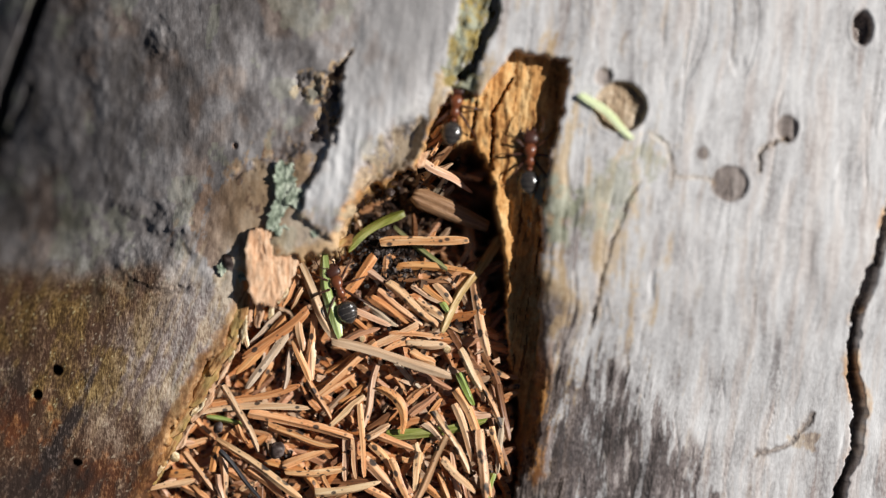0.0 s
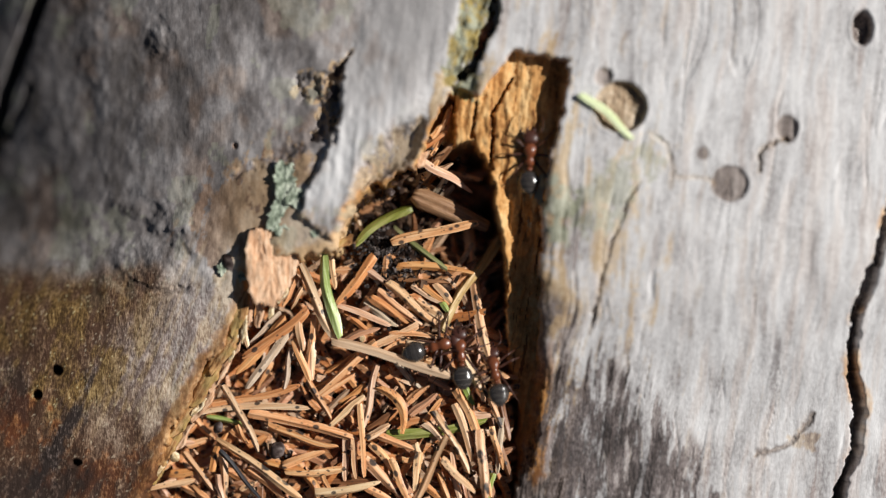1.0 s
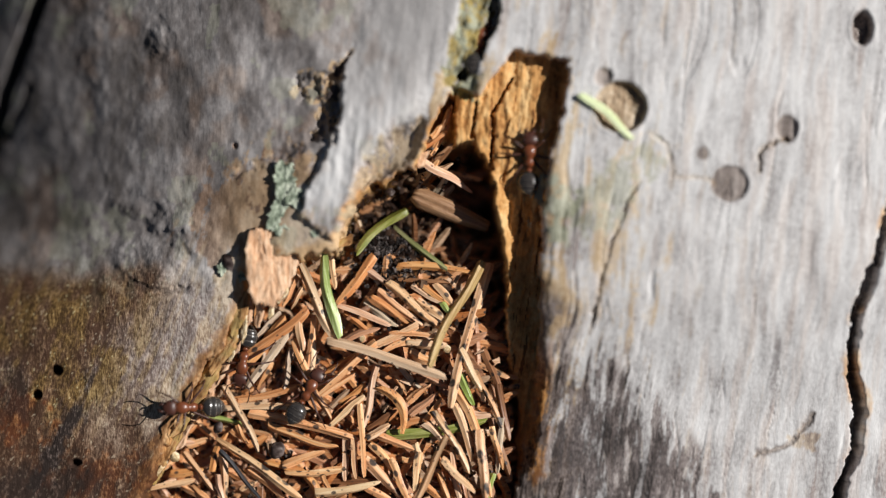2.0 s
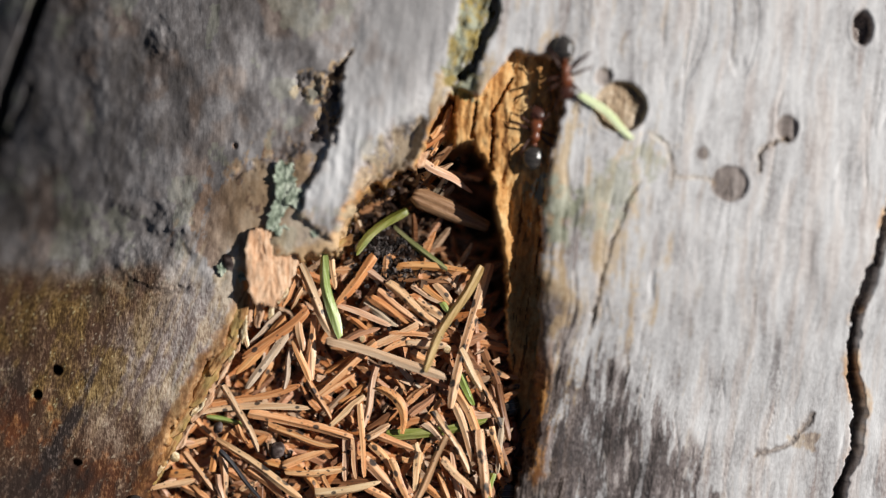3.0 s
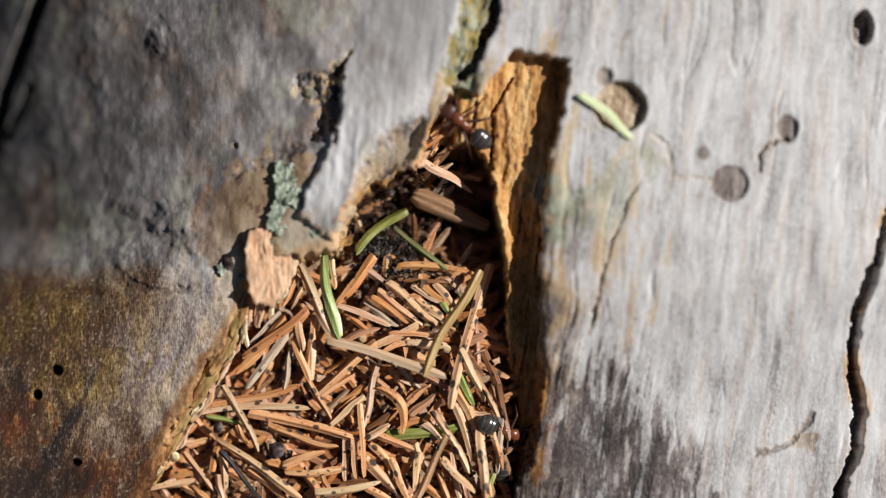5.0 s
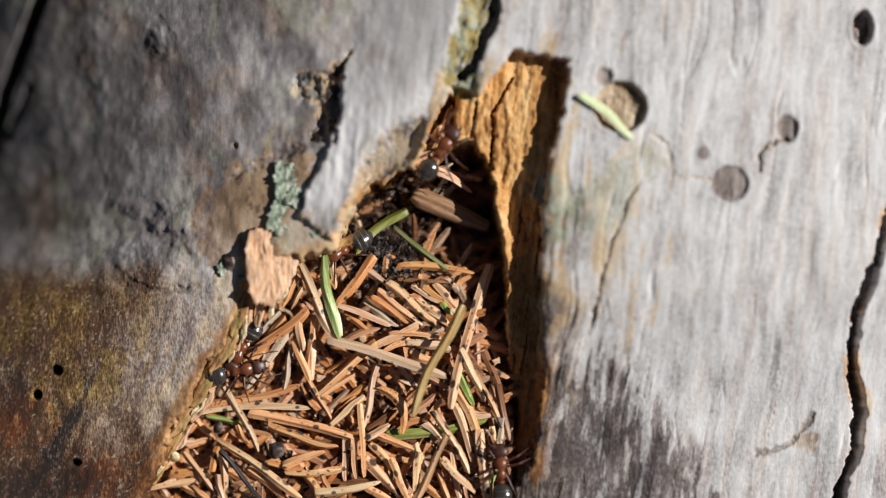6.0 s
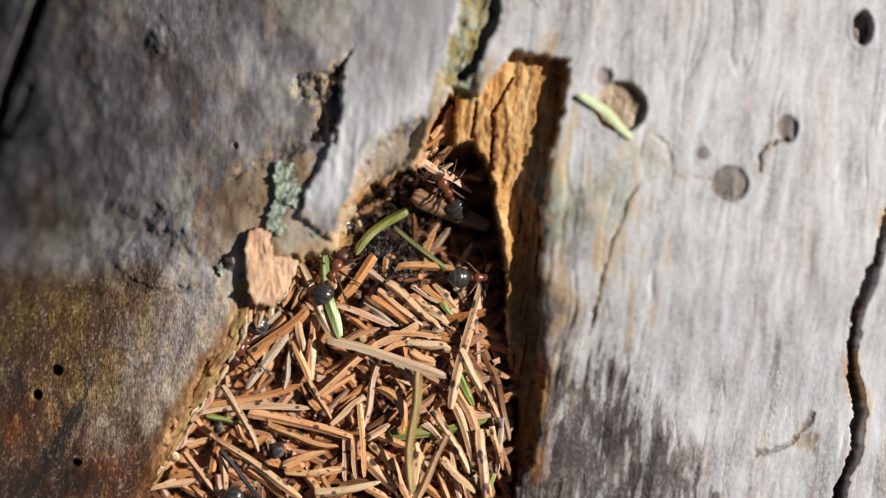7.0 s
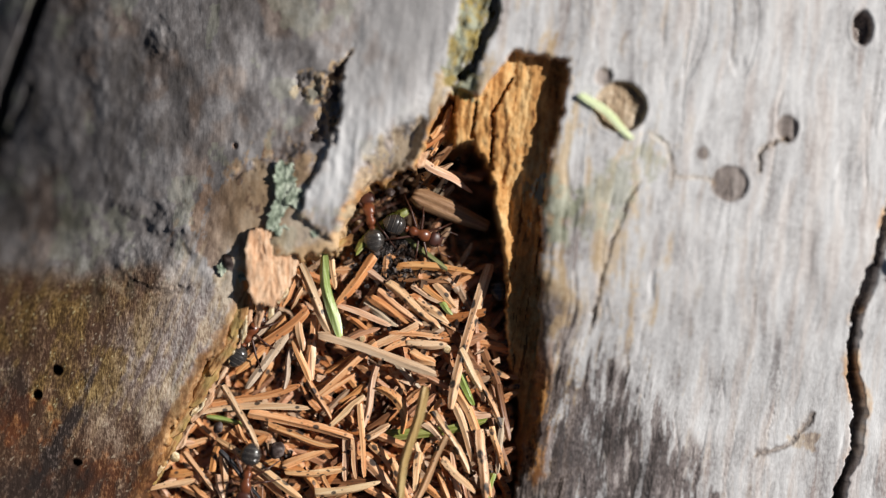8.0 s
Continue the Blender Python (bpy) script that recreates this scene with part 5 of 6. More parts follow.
# ---------------------------------------------------------------- wood ants
def make_ant_mat(name, dark, light, rough, coat=0.0):
    k = Nodes(name, rough, 0.5)
    n = k.noise((2500, 2500, 2500), 1, 4, 0.6)
    k.b.inputs["Coat Weight"].default_value = coat
    k.b.inputs["Coat Roughness"].default_value = 0.2
    return k.finish(k.mix(n, dark, light), n, 0.12, 0.00003)


ANT_RED = make_ant_mat("ant_red", (0.075, 0.021, 0.009), (0.26, 0.076, 0.028), 0.34, 0.25)
ANT_HEAD = make_ant_mat("ant_head", (0.030, 0.012, 0.009), (0.095, 0.030, 0.017), 0.42)
ANT_BLACK = make_ant_mat("ant_gaster", (0.016, 0.013, 0.012), (0.060, 0.052, 0.046), 0.24, 0.8)
ANT_LEG = make_ant_mat("ant_leg", (0.030, 0.010, 0.006), (0.085, 0.030, 0.016), 0.42)
ANT_BAND = make_ant_mat("ant_gaster_band", (0.10, 0.088, 0.075), (0.22, 0.19, 0.165), 0.4)
ANT_EYE = make_ant_mat("ant_eye", (0.004, 0.004, 0.004), (0.008, 0.008, 0.008), 0.15)


LOW = 0.76  # how flat the ants crouch


def part(name, bm, material, parent, label=""):
    me = bpy.data.meshes.new(name)
    for v in bm.verts:
        v.co.z *= LOW
    for f in bm.faces:
        f.smooth = True
    bm.to_mesh(me)
    bm.free()
    me.materials.append(material)
    ob = new(name, me)
    ob.parent = parent
    if label:
        ob["label"] = label
    return ob


def blob(bm, x, y, z, rx, ry, rz, tilt=0.0, seg=14, rings=9, power=1.0, nip=0.0):
    """A rounded body in mm, x forwards; nip narrows its rear."""
    made = bmesh.ops.create_uvsphere(bm, u_segments=seg, v_segments=rings, radius=1.0)
    c, s = math.cos(radians(tilt)), math.sin(radians(tilt))
    for v in made["verts"]:
        px, py, pz = v.co
        k = 1 - nip * max(0, -px)
        q = Vector((px * rx, py * ry * k, pz * rz * k))
        v.co = Vector((x + q.x * c - q.z * s, y + q.y, z + q.x * s + q.z * c)) * 0.001


def loft(bm, stations, sides=18):
    """A body of stations x, centre z, half width and half height, in mm."""
    rings = []
    for x, z, ry, rz in stations:
        rings.append([bm.verts.new(Vector((x, ry * math.cos(2 * math.pi * q / sides), z + rz * math.sin(2 * math.pi * q / sides))) * 0.001) for q in range(sides)])
    for a, b in zip(rings, rings[1:]):
        for q in range(sides):
            bm.faces.new((a[q], b[q], b[(q + 1) % sides], a[(q + 1) % sides]))
    bm.faces.new(rings[0])
    bm.faces.new(rings[-1][::-1])
    bmesh.ops.recalc_face_normals(bm, faces=bm.faces)


def tube(bm, pts, radii, sides=6):
    """A bent tapering tube through points in mm."""
    rings = []
    for i, p in enumerate(pts):
        a = Vector(pts[max(i - 1, 0)])
        b = Vector(pts[min(i + 1, len(pts) - 1)])
        d = (b - a).normalized()
        u = d.orthogonal().normalized()
        w = d.cross(u)
        rings.append([bm.verts.new((Vector(p) + radii[i] * (u * math.cos(2 * math.pi * q / sides) + w * math.sin(2 * math.pi * q / sides))) * 0.001)
                      for q in range(sides)])
    for a, b in zip(rings, rings[1:]):
        # keep neighbouring rings in step
        turn = min(range(sides), key=lambda s: sum((a[q].co - b[(q + s) % sides].co).length for q in range(sides)))
        for q in range(sides):
            bm.faces.new((a[q], a[(q + 1) % sides], b[(q + 1 + turn) % sides], b[(q + turn) % sides]))
    bm.faces.new(rings[0][::-1])
    bm.faces.new(rings[-1])


LEG_AT = [(0.75, 0.36, 1), (0.25, 0.40, 1), (-0.25, 0.38, 1), (0.75, -0.36, -1), (0.25, -0.40, -1), (-0.25, -0.38, -1)]
LEG_TURN = [48, 92, 140]


def ant():
    """One worker, head along x, feet at z = 0, origin under the thorax."""
    root = new("ant")
    bm = bmesh.new()
    loft(bm, [(1.45, 1.24, 0.14, 0.12), (1.32, 1.27, 0.38, 0.28), (1.10, 1.32, 0.56, 0.43), (0.82, 1.38, 0.64, 0.52), (0.50, 1.42, 0.60, 0.53), (0.24, 1.42, 0.46, 0.46),
              (0.05, 1.37, 0.38, 0.37), (-0.12, 1.32, 0.37, 0.36), (-0.34, 1.32, 0.46, 0.43), (-0.62, 1.29, 0.50, 0.46), (-0.86, 1.18, 0.40, 0.37), (-1.00, 1.06, 0.25, 0.23), (-1.08, 1.0, 0.12, 0.10)])
    part("thorax", bm, ANT_RED, root, "rust-red three-lobed thorax")
    bm = bmesh.new()
    blob(bm, -1.22, 0, 1.28, 0.19, 0.36, 0.44, 12)
    tube(bm, [(-1.0, 0, 1.0), (-1.3, 0, 0.98), (-1.6, 0, 1.08)], [0.14, 0.12, 0.14])
    part("petiole", bm, ANT_RED, root)
    bm = bmesh.new()
    rear = [(-1.40, 0.20), (-1.52, 0.52), (-1.74, 0.82), (-2.02, 1.00), (-2.12, 1.02), (-2.15, 0.98), (-2.40, 1.09), (-2.66, 1.09), (-2.74, 1.065), (-2.77, 1.02),
            (-3.05, 0.96), (-3.28, 0.83), (-3.31, 0.78), (-3.54, 0.60), (-3.60, 0.53), (-3.76, 0.30), (-3.86, 0.08)]
    loft(bm, [(x, 1.40 - (x + 2.5) * 0.10, r, r * 0.86) for x, r in rear], 22)
    gaster = part("gaster", bm, ANT_BLACK, root, "glossy black gaster with pale bands")
    for k, (bx, br) in enumerate(((-2.14, 1.005), (-2.76, 1.045), (-3.30, 0.805))):
        bm = bmesh.new()
        ring = []
        for off, grow in ((0.035, 0.985), (0.0, 1.012), (-0.035, 0.97)):
            ring.append([bm.verts.new(Vector((bx + off, br * grow * math.cos(a) * 1.0, 1.40 - (bx + 2.50) * 0.10 + br * 0.865 * grow * math.sin(a))) * 0.001)
                         for a in [2 * math.pi * q / 18 for q in range(18)]])
        for a, b in zip(ring, ring[1:]):
            for q in range(18):
                bm.faces.new((a[q], b[q], b[(q + 1) % 18], a[(q + 1) % 18]))
        part("band", bm, ANT_BAND, gaster)
    bm = bmesh.new()
    loft(bm, [(1.28, 1.24, 0.20, 0.15), (1.36, 1.27, 0.58, 0.29), (1.52, 1.29, 0.76, 0.40), (1.78, 1.28, 0.82, 0.44), (2.08, 1.22, 0.78, 0.41), (2.36, 1.13, 0.66, 0.33),
              (2.58, 1.04, 0.46, 0.23), (2.70, 0.99, 0.26, 0.12)], 18)
    head = part("head", bm, ANT_HEAD, root, "dark red-brown head")
    for s in (1, -1):
        bm = bmesh.new()
        tube(bm, [(2.45, 0.34 * s, 0.98), (2.85, 0.40 * s, 0.86), (3.12, 0.14 * s, 0.80)], [0.14, 0.10, 0.03])
        part("mandible", bm, ANT_HEAD, head)
        bm = bmesh.new()
        tube(bm, [(2.28, 0.26 * s, 1.34), (2.45, 0.75 * s, 1.65), (2.75, 1.15 * s, 1.70), (3.30, 1.25 * s, 1.35), (3.95, 1.20 * s, 0.95), (4.25, 1.1 * s, 0.8)],
             [0.065, 0.055, 0.06, 0.06, 0.065, 0.04], 5)
        part("antenna", bm, ANT_LEG, head)
        bm = bmesh.new()
        blob(bm, 1.86, 0.68 * s, 1.42, 0.16, 0.10, 0.14, 0, 8, 6)
        part("eye", bm, ANT_EYE, head)
    for i, (x, y, side) in enumerate(LEG_AT):
        reach = (1.0, 1.05, 1.30)[i % 3]
        bm = bmesh.new()
        tube(bm, [(0, 0, -0.15), (0.30 * reach, 0, -0.22), (1.35 * reach, 0, 0.62), (1.55 * reach, 0, 0.52), (2.25 * reach, 0.05, -0.25), (2.45 * reach, 0.08, -0.52),
                  (2.95 * reach, 0.12, -0.78)], [0.17, 0.15, 0.12, 0.105, 0.075, 0.055, 0.04])
        leg = part("leg", bm, ANT_LEG, root)
        leg.matrix_basis = leg_pose(i, 0)
    return tagged(root, "red-and-black wood ant worker crossing the litter", "ant", "wood ants at the nest")


def leg_pose(i, swing):
    x, y, side = LEG_AT[i]
    return pose(x * 0.001, y * 0.001, 0.00115 * LOW, 0, 0, side * LEG_TURN[i % 3] + swing * side)


def ground_at(x, y):
    """Height (mm) of what an ant stands on, for arrays of places."""
    rough = log_relief(x, y)[0] + crown(x)
    return np.where(region(x, y, *PIT) < 0.3, np.maximum(rough, bed(x, y) + 1.6), rough)


def ant_path(a, *rows):
    """Rows of seconds, x and y in mm, heading in degrees, depth below the surface in mm."""
    t, x, y, turn, deep = (np.array(c, float) for c in zip(*rows))
    dx, dy = 1.6 * np.cos(np.radians(turn)), 1.6 * np.sin(np.radians(turn))
    here, front, rear = ground_at(x, y), ground_at(x + dx, y + dy), ground_at(x - dx, y - dy)
    pitch = -np.degrees(np.arctan2(np.clip(front - rear, -1.3, 1.3), 3.2))
    z = here + np.clip(np.maximum(0.5 * (front + rear), np.maximum(front, rear) - 1.4) - here, 0, np.where(region(x, y, *PIT) < 0.3, 1.0, 2.4)) - 0.25 - deep
    gone = np.concatenate([[0], np.cumsum(np.minimum(np.hypot(np.diff(x), np.diff(y)), 2.2))])
    walk(a, [(float(t[i]), Matrix.Translation(mm(float(x[i]), float(y[i]), float(z[i]))) @ pose(0, 0, 0, 0, float(pitch[i]), float(turn[i])))
             for i in range(len(t))])
    for leg in [c for c in a.children if c.name.startswith("leg")]:
        i = leg_index[leg.name]
        phase = 0 if i in (0, 2, 4) else math.pi
        walk(leg, [(float(t[q]), leg_pose(i, 17 * math.sin(gone[q] * 1.9 + phase))) for q in range(len(t))])


leg_index = {}


def swarm(count):
    first = ant()
    ants = [first] + [copy_thing(first, pose(0, 0, 0)) for _ in range(count - 1)]
    for one in ants:
        for i, leg in enumerate(sorted((c for c in one.children if c.name.startswith("leg")), key=lambda c: c.name)):
            x, y = leg.location.x * 1000, leg.location.y * 1000
            leg_index[leg.name] = min(range(6), key=lambda q: abs(LEG_AT[q][0] - x) + abs(LEG_AT[q][1] - y))
    return ants


def slide(ob, *rows):
    """Keys a needle by its two ends: seconds, then x, y, z of both in mm; its length stays."""
    walk(ob, [(t, between(mm(*a), mm(*b))) for t, a, b in rows])


def motions():
    ants = swarm(16)
    ant_path(ants[0], (0, -10.69, -4.13, 110, 0), (0.1, -11.4, -1.69, 110, 0), (0.25, -11.43, 0.06, 100, 5.5), (0.4, -10.46, 1.56, 60, 7.5), (0.8, -10.8, 1.05, -15, 7), (1.2, -11.13, 0.54, -90, 6.5), (1.3, -12.15, -3.31, -85, 0), (1.4, -14.19, -4.59, -120, 0), (1.5, -16.41, -5.06, -130, 0), (1.6, -17.98, -6.34, -125, 0), (1.7, -19.15, -7.51, -115, 0), (2, -20.6, -11.58, -100, 0), (2.4, -26.43, -18.57, -130, 0), (2.8, -30.71, -28.69, -90, 0), (3.9, -29.43, -29.44, -15, 0), (5, -28.15, -30.18, 60, 0), (5.5, -23.51, -15.07, 60, 0), (5.65, -21.91, -12.11, -25, 0), (5.8, -20.31, -9.14, -110, 0), (5.9, -20.72, -11.35, -115, 0), (6, -20.89, -10.53, -120, 0), (6.1, -20.25, -9.95, -110, 0), (6.2, -20.83, -11.46, -92, 0), (6.3, -20.02, -11.58, -60, 0), (6.4, -19.72, -11.58, -55, 0), (6.5, -18.73, -10.3, -12, 0), (6.6, -20.01, -14.6, -85, 0), (6.7, -19.65, -19.01, -100, 0), (6.8, -20.92, -22.72, -115, 0), (6.9, -21.44, -23.77, -120, 0), (7.05, -22.3, -30.14, -90, 0), (8, -22.88, -31.31, -90, 0))
    ant_path(ants[1], (0, 1.27, 14.43, 82, 0), (0.1, 2.42, 17.42, 78, 0), (0.2, 3.8, 21.91, 70, 0), (0.4, 5.81, 28.81, 80, 0), (8, 6.1, 29.96, 80, 0))
    ant_path(ants[2], (0, 6.67, -6.84, 90, 8.5), (0.5, 6.96, -2.24, 100, 5.5), (0.6, 6.17, 0.93, 120, 0), (0.7, 4.2, 1.69, 140, 0), (0.75, 2.66, 8.15, 110, 0), (0.8, 2.59, 13, 75, 0), (0.9, 2.3, 16.16, 75, 0), (1, 3.8, 21.33, 70, 0), (1.1, 5.81, 28.23, 80, 0), (8, 6.67, 33.41, 80, 0))
    ant_path(ants[3], (0, 15.2, -29.66, 60, 0), (0.38, 15.77, -29.09, 60, 0), (0.5, 21.49, -15.66, 8, 0), (0.62, 31.77, -29.66, -60, 0), (8, 35.2, -31.94, -60, 0))
    ant_path(ants[4], (0, -3.12, -31.74, 90, 0), (0.2, -3.41, -26.56, 90, 0), (0.3, -3.36, -21.65, 60, 0), (0.4, -3.07, -21.13, 58, 0), (0.5, -0.93, -19.39, 45, 0), (0.6, 3.24, -16.02, 30, 0), (0.7, 3.93, -14.98, 60, 0), (0.8, 2.43, -13.83, 110, 0), (0.9, 1.27, -12.68, 110, 0), (1, 1.8, -10.65, 95, 0), (1.1, 1.62, -9.09, 130, 0), (1.2, -5.45, -6.67, 172, 0), (1.3, -8.94, -9.23, 190, 0), (1.4, -14.18, -12.14, 210, 0), (1.5, -18.96, -14.48, 235, 0), (1.6, -19.72, -13.9, 200, 0), (1.7, -20.24, -13.44, 170, 0), (2, -26.44, -16.25, 180, 0), (2.5, -34.73, -20.64, 200, 0), (2.8, -48.53, -21.79, 180, 0), (2.9, -52.5, -20.06, 100, 0), (3, -52.0, -18.34, 20, 0), (3.2, -34.73, -16.91, 10, 0), (3.3, -29.19, -16.37, 8, 0), (3.4, -20.71, -13.67, 20, 0), (3.5, -19.6, -13.32, 15, 0), (3.6, -16.22, -9.54, 37, 0), (3.7, -16.4, -8.9, 42, 0), (3.8, -15, -6.51, 62, 0), (3.9, -14.95, -6.05, 75, 0), (4, -13.73, -3.14, 62, 0), (4.1, -13.27, -1.45, 48, 0), (4.2, -13.04, -0.81, 75, 0), (4.3, -13.33, -0.23, 90, 1), (4.4, -12.55, 0.96, 80, 7.5), (4.7, -12.25, 0.96, 160, 7.5), (5, -11.95, 0.96, 240, 7.5), (5.3, -14.19, -2.85, 230, 0), (5.6, -22.35, -11.58, 230, 0), (5.8, -28.78, -16.26, 210, 0), (5.85, -27.61, -15.53, 292.5, 0), (5.9, -26.44, -14.79, 375, 0), (6, -20.89, -12.51, 372, 0), (6.1, -20.83, -13.79, 385, 0), (6.2, -19.31, -13.2, 458, 0), (6.3, -19.08, -12.51, 468, 0), (6.4, -17.1, -9.83, 440, 0), (6.5, -16.05, -9.36, 435, 0), (6.6, -15.65, -5.18, 480, 0), (6.7, -18.98, -6, 560, 0), (6.8, -18.86, -7.33, 575, 0), (6.9, -20.61, -9.02, 585, 0), (7, -20.6, -9.84, 595, 0), (7.1, -20.72, -9.95, 592, 0), (7.2, -20.6, -9.6, 595, 0), (7.3, -21.19, -9.95, 600, 0), (7.4, -20.6, -11.58, 660, 0), (7.45, -20.16, -10.59, 717.5, 0), (7.5, -19.73, -9.6, 775, 0), (7.55, -21.33, -11.46, 852.5, 0), (7.6, -22.93, -13.33, 930, 0), (7.7, -28.19, -17.13, 940, 0), (7.75, -27.02, -16.11, 855, 0), (7.8, -25.86, -15.08, 770, 0), (7.9, -20.78, -11.12, 775, 0), (8, -19.96, -8.79, 780, 0))
    ant_path(ants[5], (0, -25.22, -31.9, 60, 0), (0.4, -24.64, -28.42, 60, 0), (0.5, -21.44, -24.23, 35, 0), (0.6, -19.41, -20.57, 45, 0), (0.7, -13.47, -15.79, 40, 0), (0.8, -5.92, -12.12, 22, 0), (0.9, -1.1, -10.26, 20, 0), (1, -0.46, -9.91, 15, 0), (1.1, 2.2, -8.34, 40, 0), (1.2, 0.35, -8.63, 100, 0), (1.3, -7.19, -12.41, 172, 0), (1.4, -13.01, -15.04, 200, 0), (1.5, -17.31, -22.3, 262, 0), (1.55, -16.9, -21.58, 306, 0), (1.6, -16.49, -20.85, 350, 0), (1.7, -16.2, -18.99, 420, 0), (2.1, -13.01, -12.72, 420, 0), (2.6, -11, 0.06, 450, 6.5), (4.2, -10.72, 0.36, 510, 7), (5.8, -10.45, 0.66, 570, 7.5), (6, -10.74, -0.41, 570, 0.5), (6.1, -15.12, -6.69, 615, 0), (6.15, -12.43, -9.7, 660, 0), (6.2, -9.75, -12.71, 705, 0), (6.3, 3.24, -14.29, 695, 0), (6.4, 5.72, -17.51, 655, 0), (6.5, 6.13, -16.71, 650, 0), (6.6, 5.15, -16.59, 640, 0), (6.7, 6.13, -17.28, 650, 0), (6.8, 6.3, -19.47, 645, 0), (6.9, 6.84, -22.37, 640, 1), (7.2, 7.13, -25.24, 640, 5.5), (7.6, 7.04, -23.52, 720, 5.5), (8, 6.96, -21.79, 800, 5.5))
    ant_path(ants[6], (0, 6.96, -24.09, 90, 1), (0.6, 6.41, -20.74, 90, 0), (0.7, 5.95, -18.9, 92, 0), (0.8, 5.84, -17.74, 90, 0), (0.9, 6.01, -16.13, 95, 0), (1, 5.32, -12.67, 100, 0), (1.1, 5.79, -6.89, 95, 0), (1.2, 4.86, -3.88, 100, 0), (1.3, 5.44, -4.57, 80, 0), (1.5, 6.28, -3.49, 60, 5.5), (2.4, 6.27, -9.41, 60, 5.5), (2.7, 5.78, -12.67, 140, 0), (2.8, 5.44, -13.13, 160, 0), (2.85, 6.12, -14.64, 220, 0), (2.9, 6.79, -16.16, 280, 0), (3, 7.36, -18.92, 280, 0), (3.3, 7.13, -18.63, 285, 0), (3.6, 7.36, -19.21, 275, 0), (4, 7.13, -19.38, 280, 0), (4.2, 7.02, -18.63, 272, 0), (4.3, 6.9, -17.77, 300, 0), (4.35, 6.6, -17.38, 210, 0), (4.4, 6.3, -16.99, 120, 0), (4.5, 6.01, -17.4, 150, 0), (4.6, 6.24, -17.17, 110, 0), (4.7, 5.96, -15.26, 98, 0), (4.95, 6.31, -17.95, 9, 0), (5.2, 6.67, -20.64, -80, 0), (5.5, 6.62, -22.13, 0, 0), (5.8, 6.58, -23.62, 80, 0), (5.9, 6.07, -22.18, 85, 0), (6, 5.95, -22.59, 92, 0), (6.2, 5.43, -20.51, 100, 0), (6.5, 6.41, -20.74, 88, 0), (6.8, 6.58, -23.33, 70, 0), (7.1, 6.96, -25.24, 70, 5.5), (8, 6.96, -25.82, 70, 5.5))
    ant_path(ants[7], (0, -8.36, 1.26, -120, 7.5), (0.68, -9.39, 1.26, -200, 7), (1.35, -10.42, 1.26, -280, 6.5), (1.45, -10.75, 0.93, -275, 0.5), (1.55, -10.86, 0.76, -275, 0.5), (1.7, -9.87, 2.47, -300, 7.5), (3.2, 2.75, 6.64, -270, 6.5), (3.4, 3.12, 8.15, -268, 0), (3.7, 3.35, 8.43, -268, 0), (3.9, 3.56, 7.06, -265, 1), (4.05, 3.46, 4.76, -212.5, 4.25), (4.2, 3.37, 2.47, -160, 7.5), (5.8, -8.66, 0.66, -160, 7.5), (6.15, -9.46, 0.8, -230, 6.5), (6.5, -10.25, 0.95, -300, 5.5), (6.6, -11.98, -3.72, -285, 0), (6.7, -11.05, -2.15, -292, 0), (6.8, -11.17, -2.27, -295, 0), (6.9, -11.17, -1.98, -290, 0), (7, -11.28, -2.38, -295, 0), (7.1, -10.81, -4.42, -340, 0), (7.2, -9.64, -9.93, -395, 0), (7.3, -6.84, -12.7, -360, 0), (7.4, -5.33, -14.09, -370, 0), (7.5, -0.23, -17.42, -380, 0), (7.6, 2.84, -14.7, -315, 0), (7.7, 3.7, -13.6, -320, 0), (7.8, 5.09, -9.2, -285, 0), (7.9, 5.67, -6.89, -275, 0), (8, 5.94, -2.27, -270, 1))
    ant_path(ants[8], (0, 3.57, 0.06, 80, 1.5), (0.5, 3.84, 0.06, 85, 0), (0.9, 3.96, 0.06, 80, 0), (1, 3.84, -0.23, 82, 0), (1.2, 4.56, 2.69, 95, 0), (1.3, 5.14, 5.32, 98, 0), (1.5, 5.76, 9.15, 102, 0), (1.6, 4.37, 11.56, 130, 0), (1.7, 1.78, 13.57, 110, 0), (1.9, 2.65, 18.46, 75, 0), (2.1, 4.95, 24.21, 80, 0), (2.3, 6.1, 28.81, 80, 0), (3.5, 6.1, 28.81, -10, 0), (4.7, 6.1, 28.81, -100, 0), (5.1, 3.8, 20.76, -105, 0), (5.3, 1.61, 13.86, -100, 0), (5.5, -2.25, 8.72, -130, 0), (5.6, -1.81, 8.86, -75, 0), (5.7, -1.38, 9, -20, 0), (5.8, -0.52, 9.56, 30, 0), (5.9, -0.23, 10.07, 42, 0), (6, 0, 10.3, 55, 0), (6.1, 0.75, 12.25, 70, 0), (6.2, 1.78, 14.61, 72, 0), (6.3, 3.8, 20.76, 65, 0), (6.45, 5.98, 28.81, 80, 0), (8, 6.67, 32.26, 80, 0))
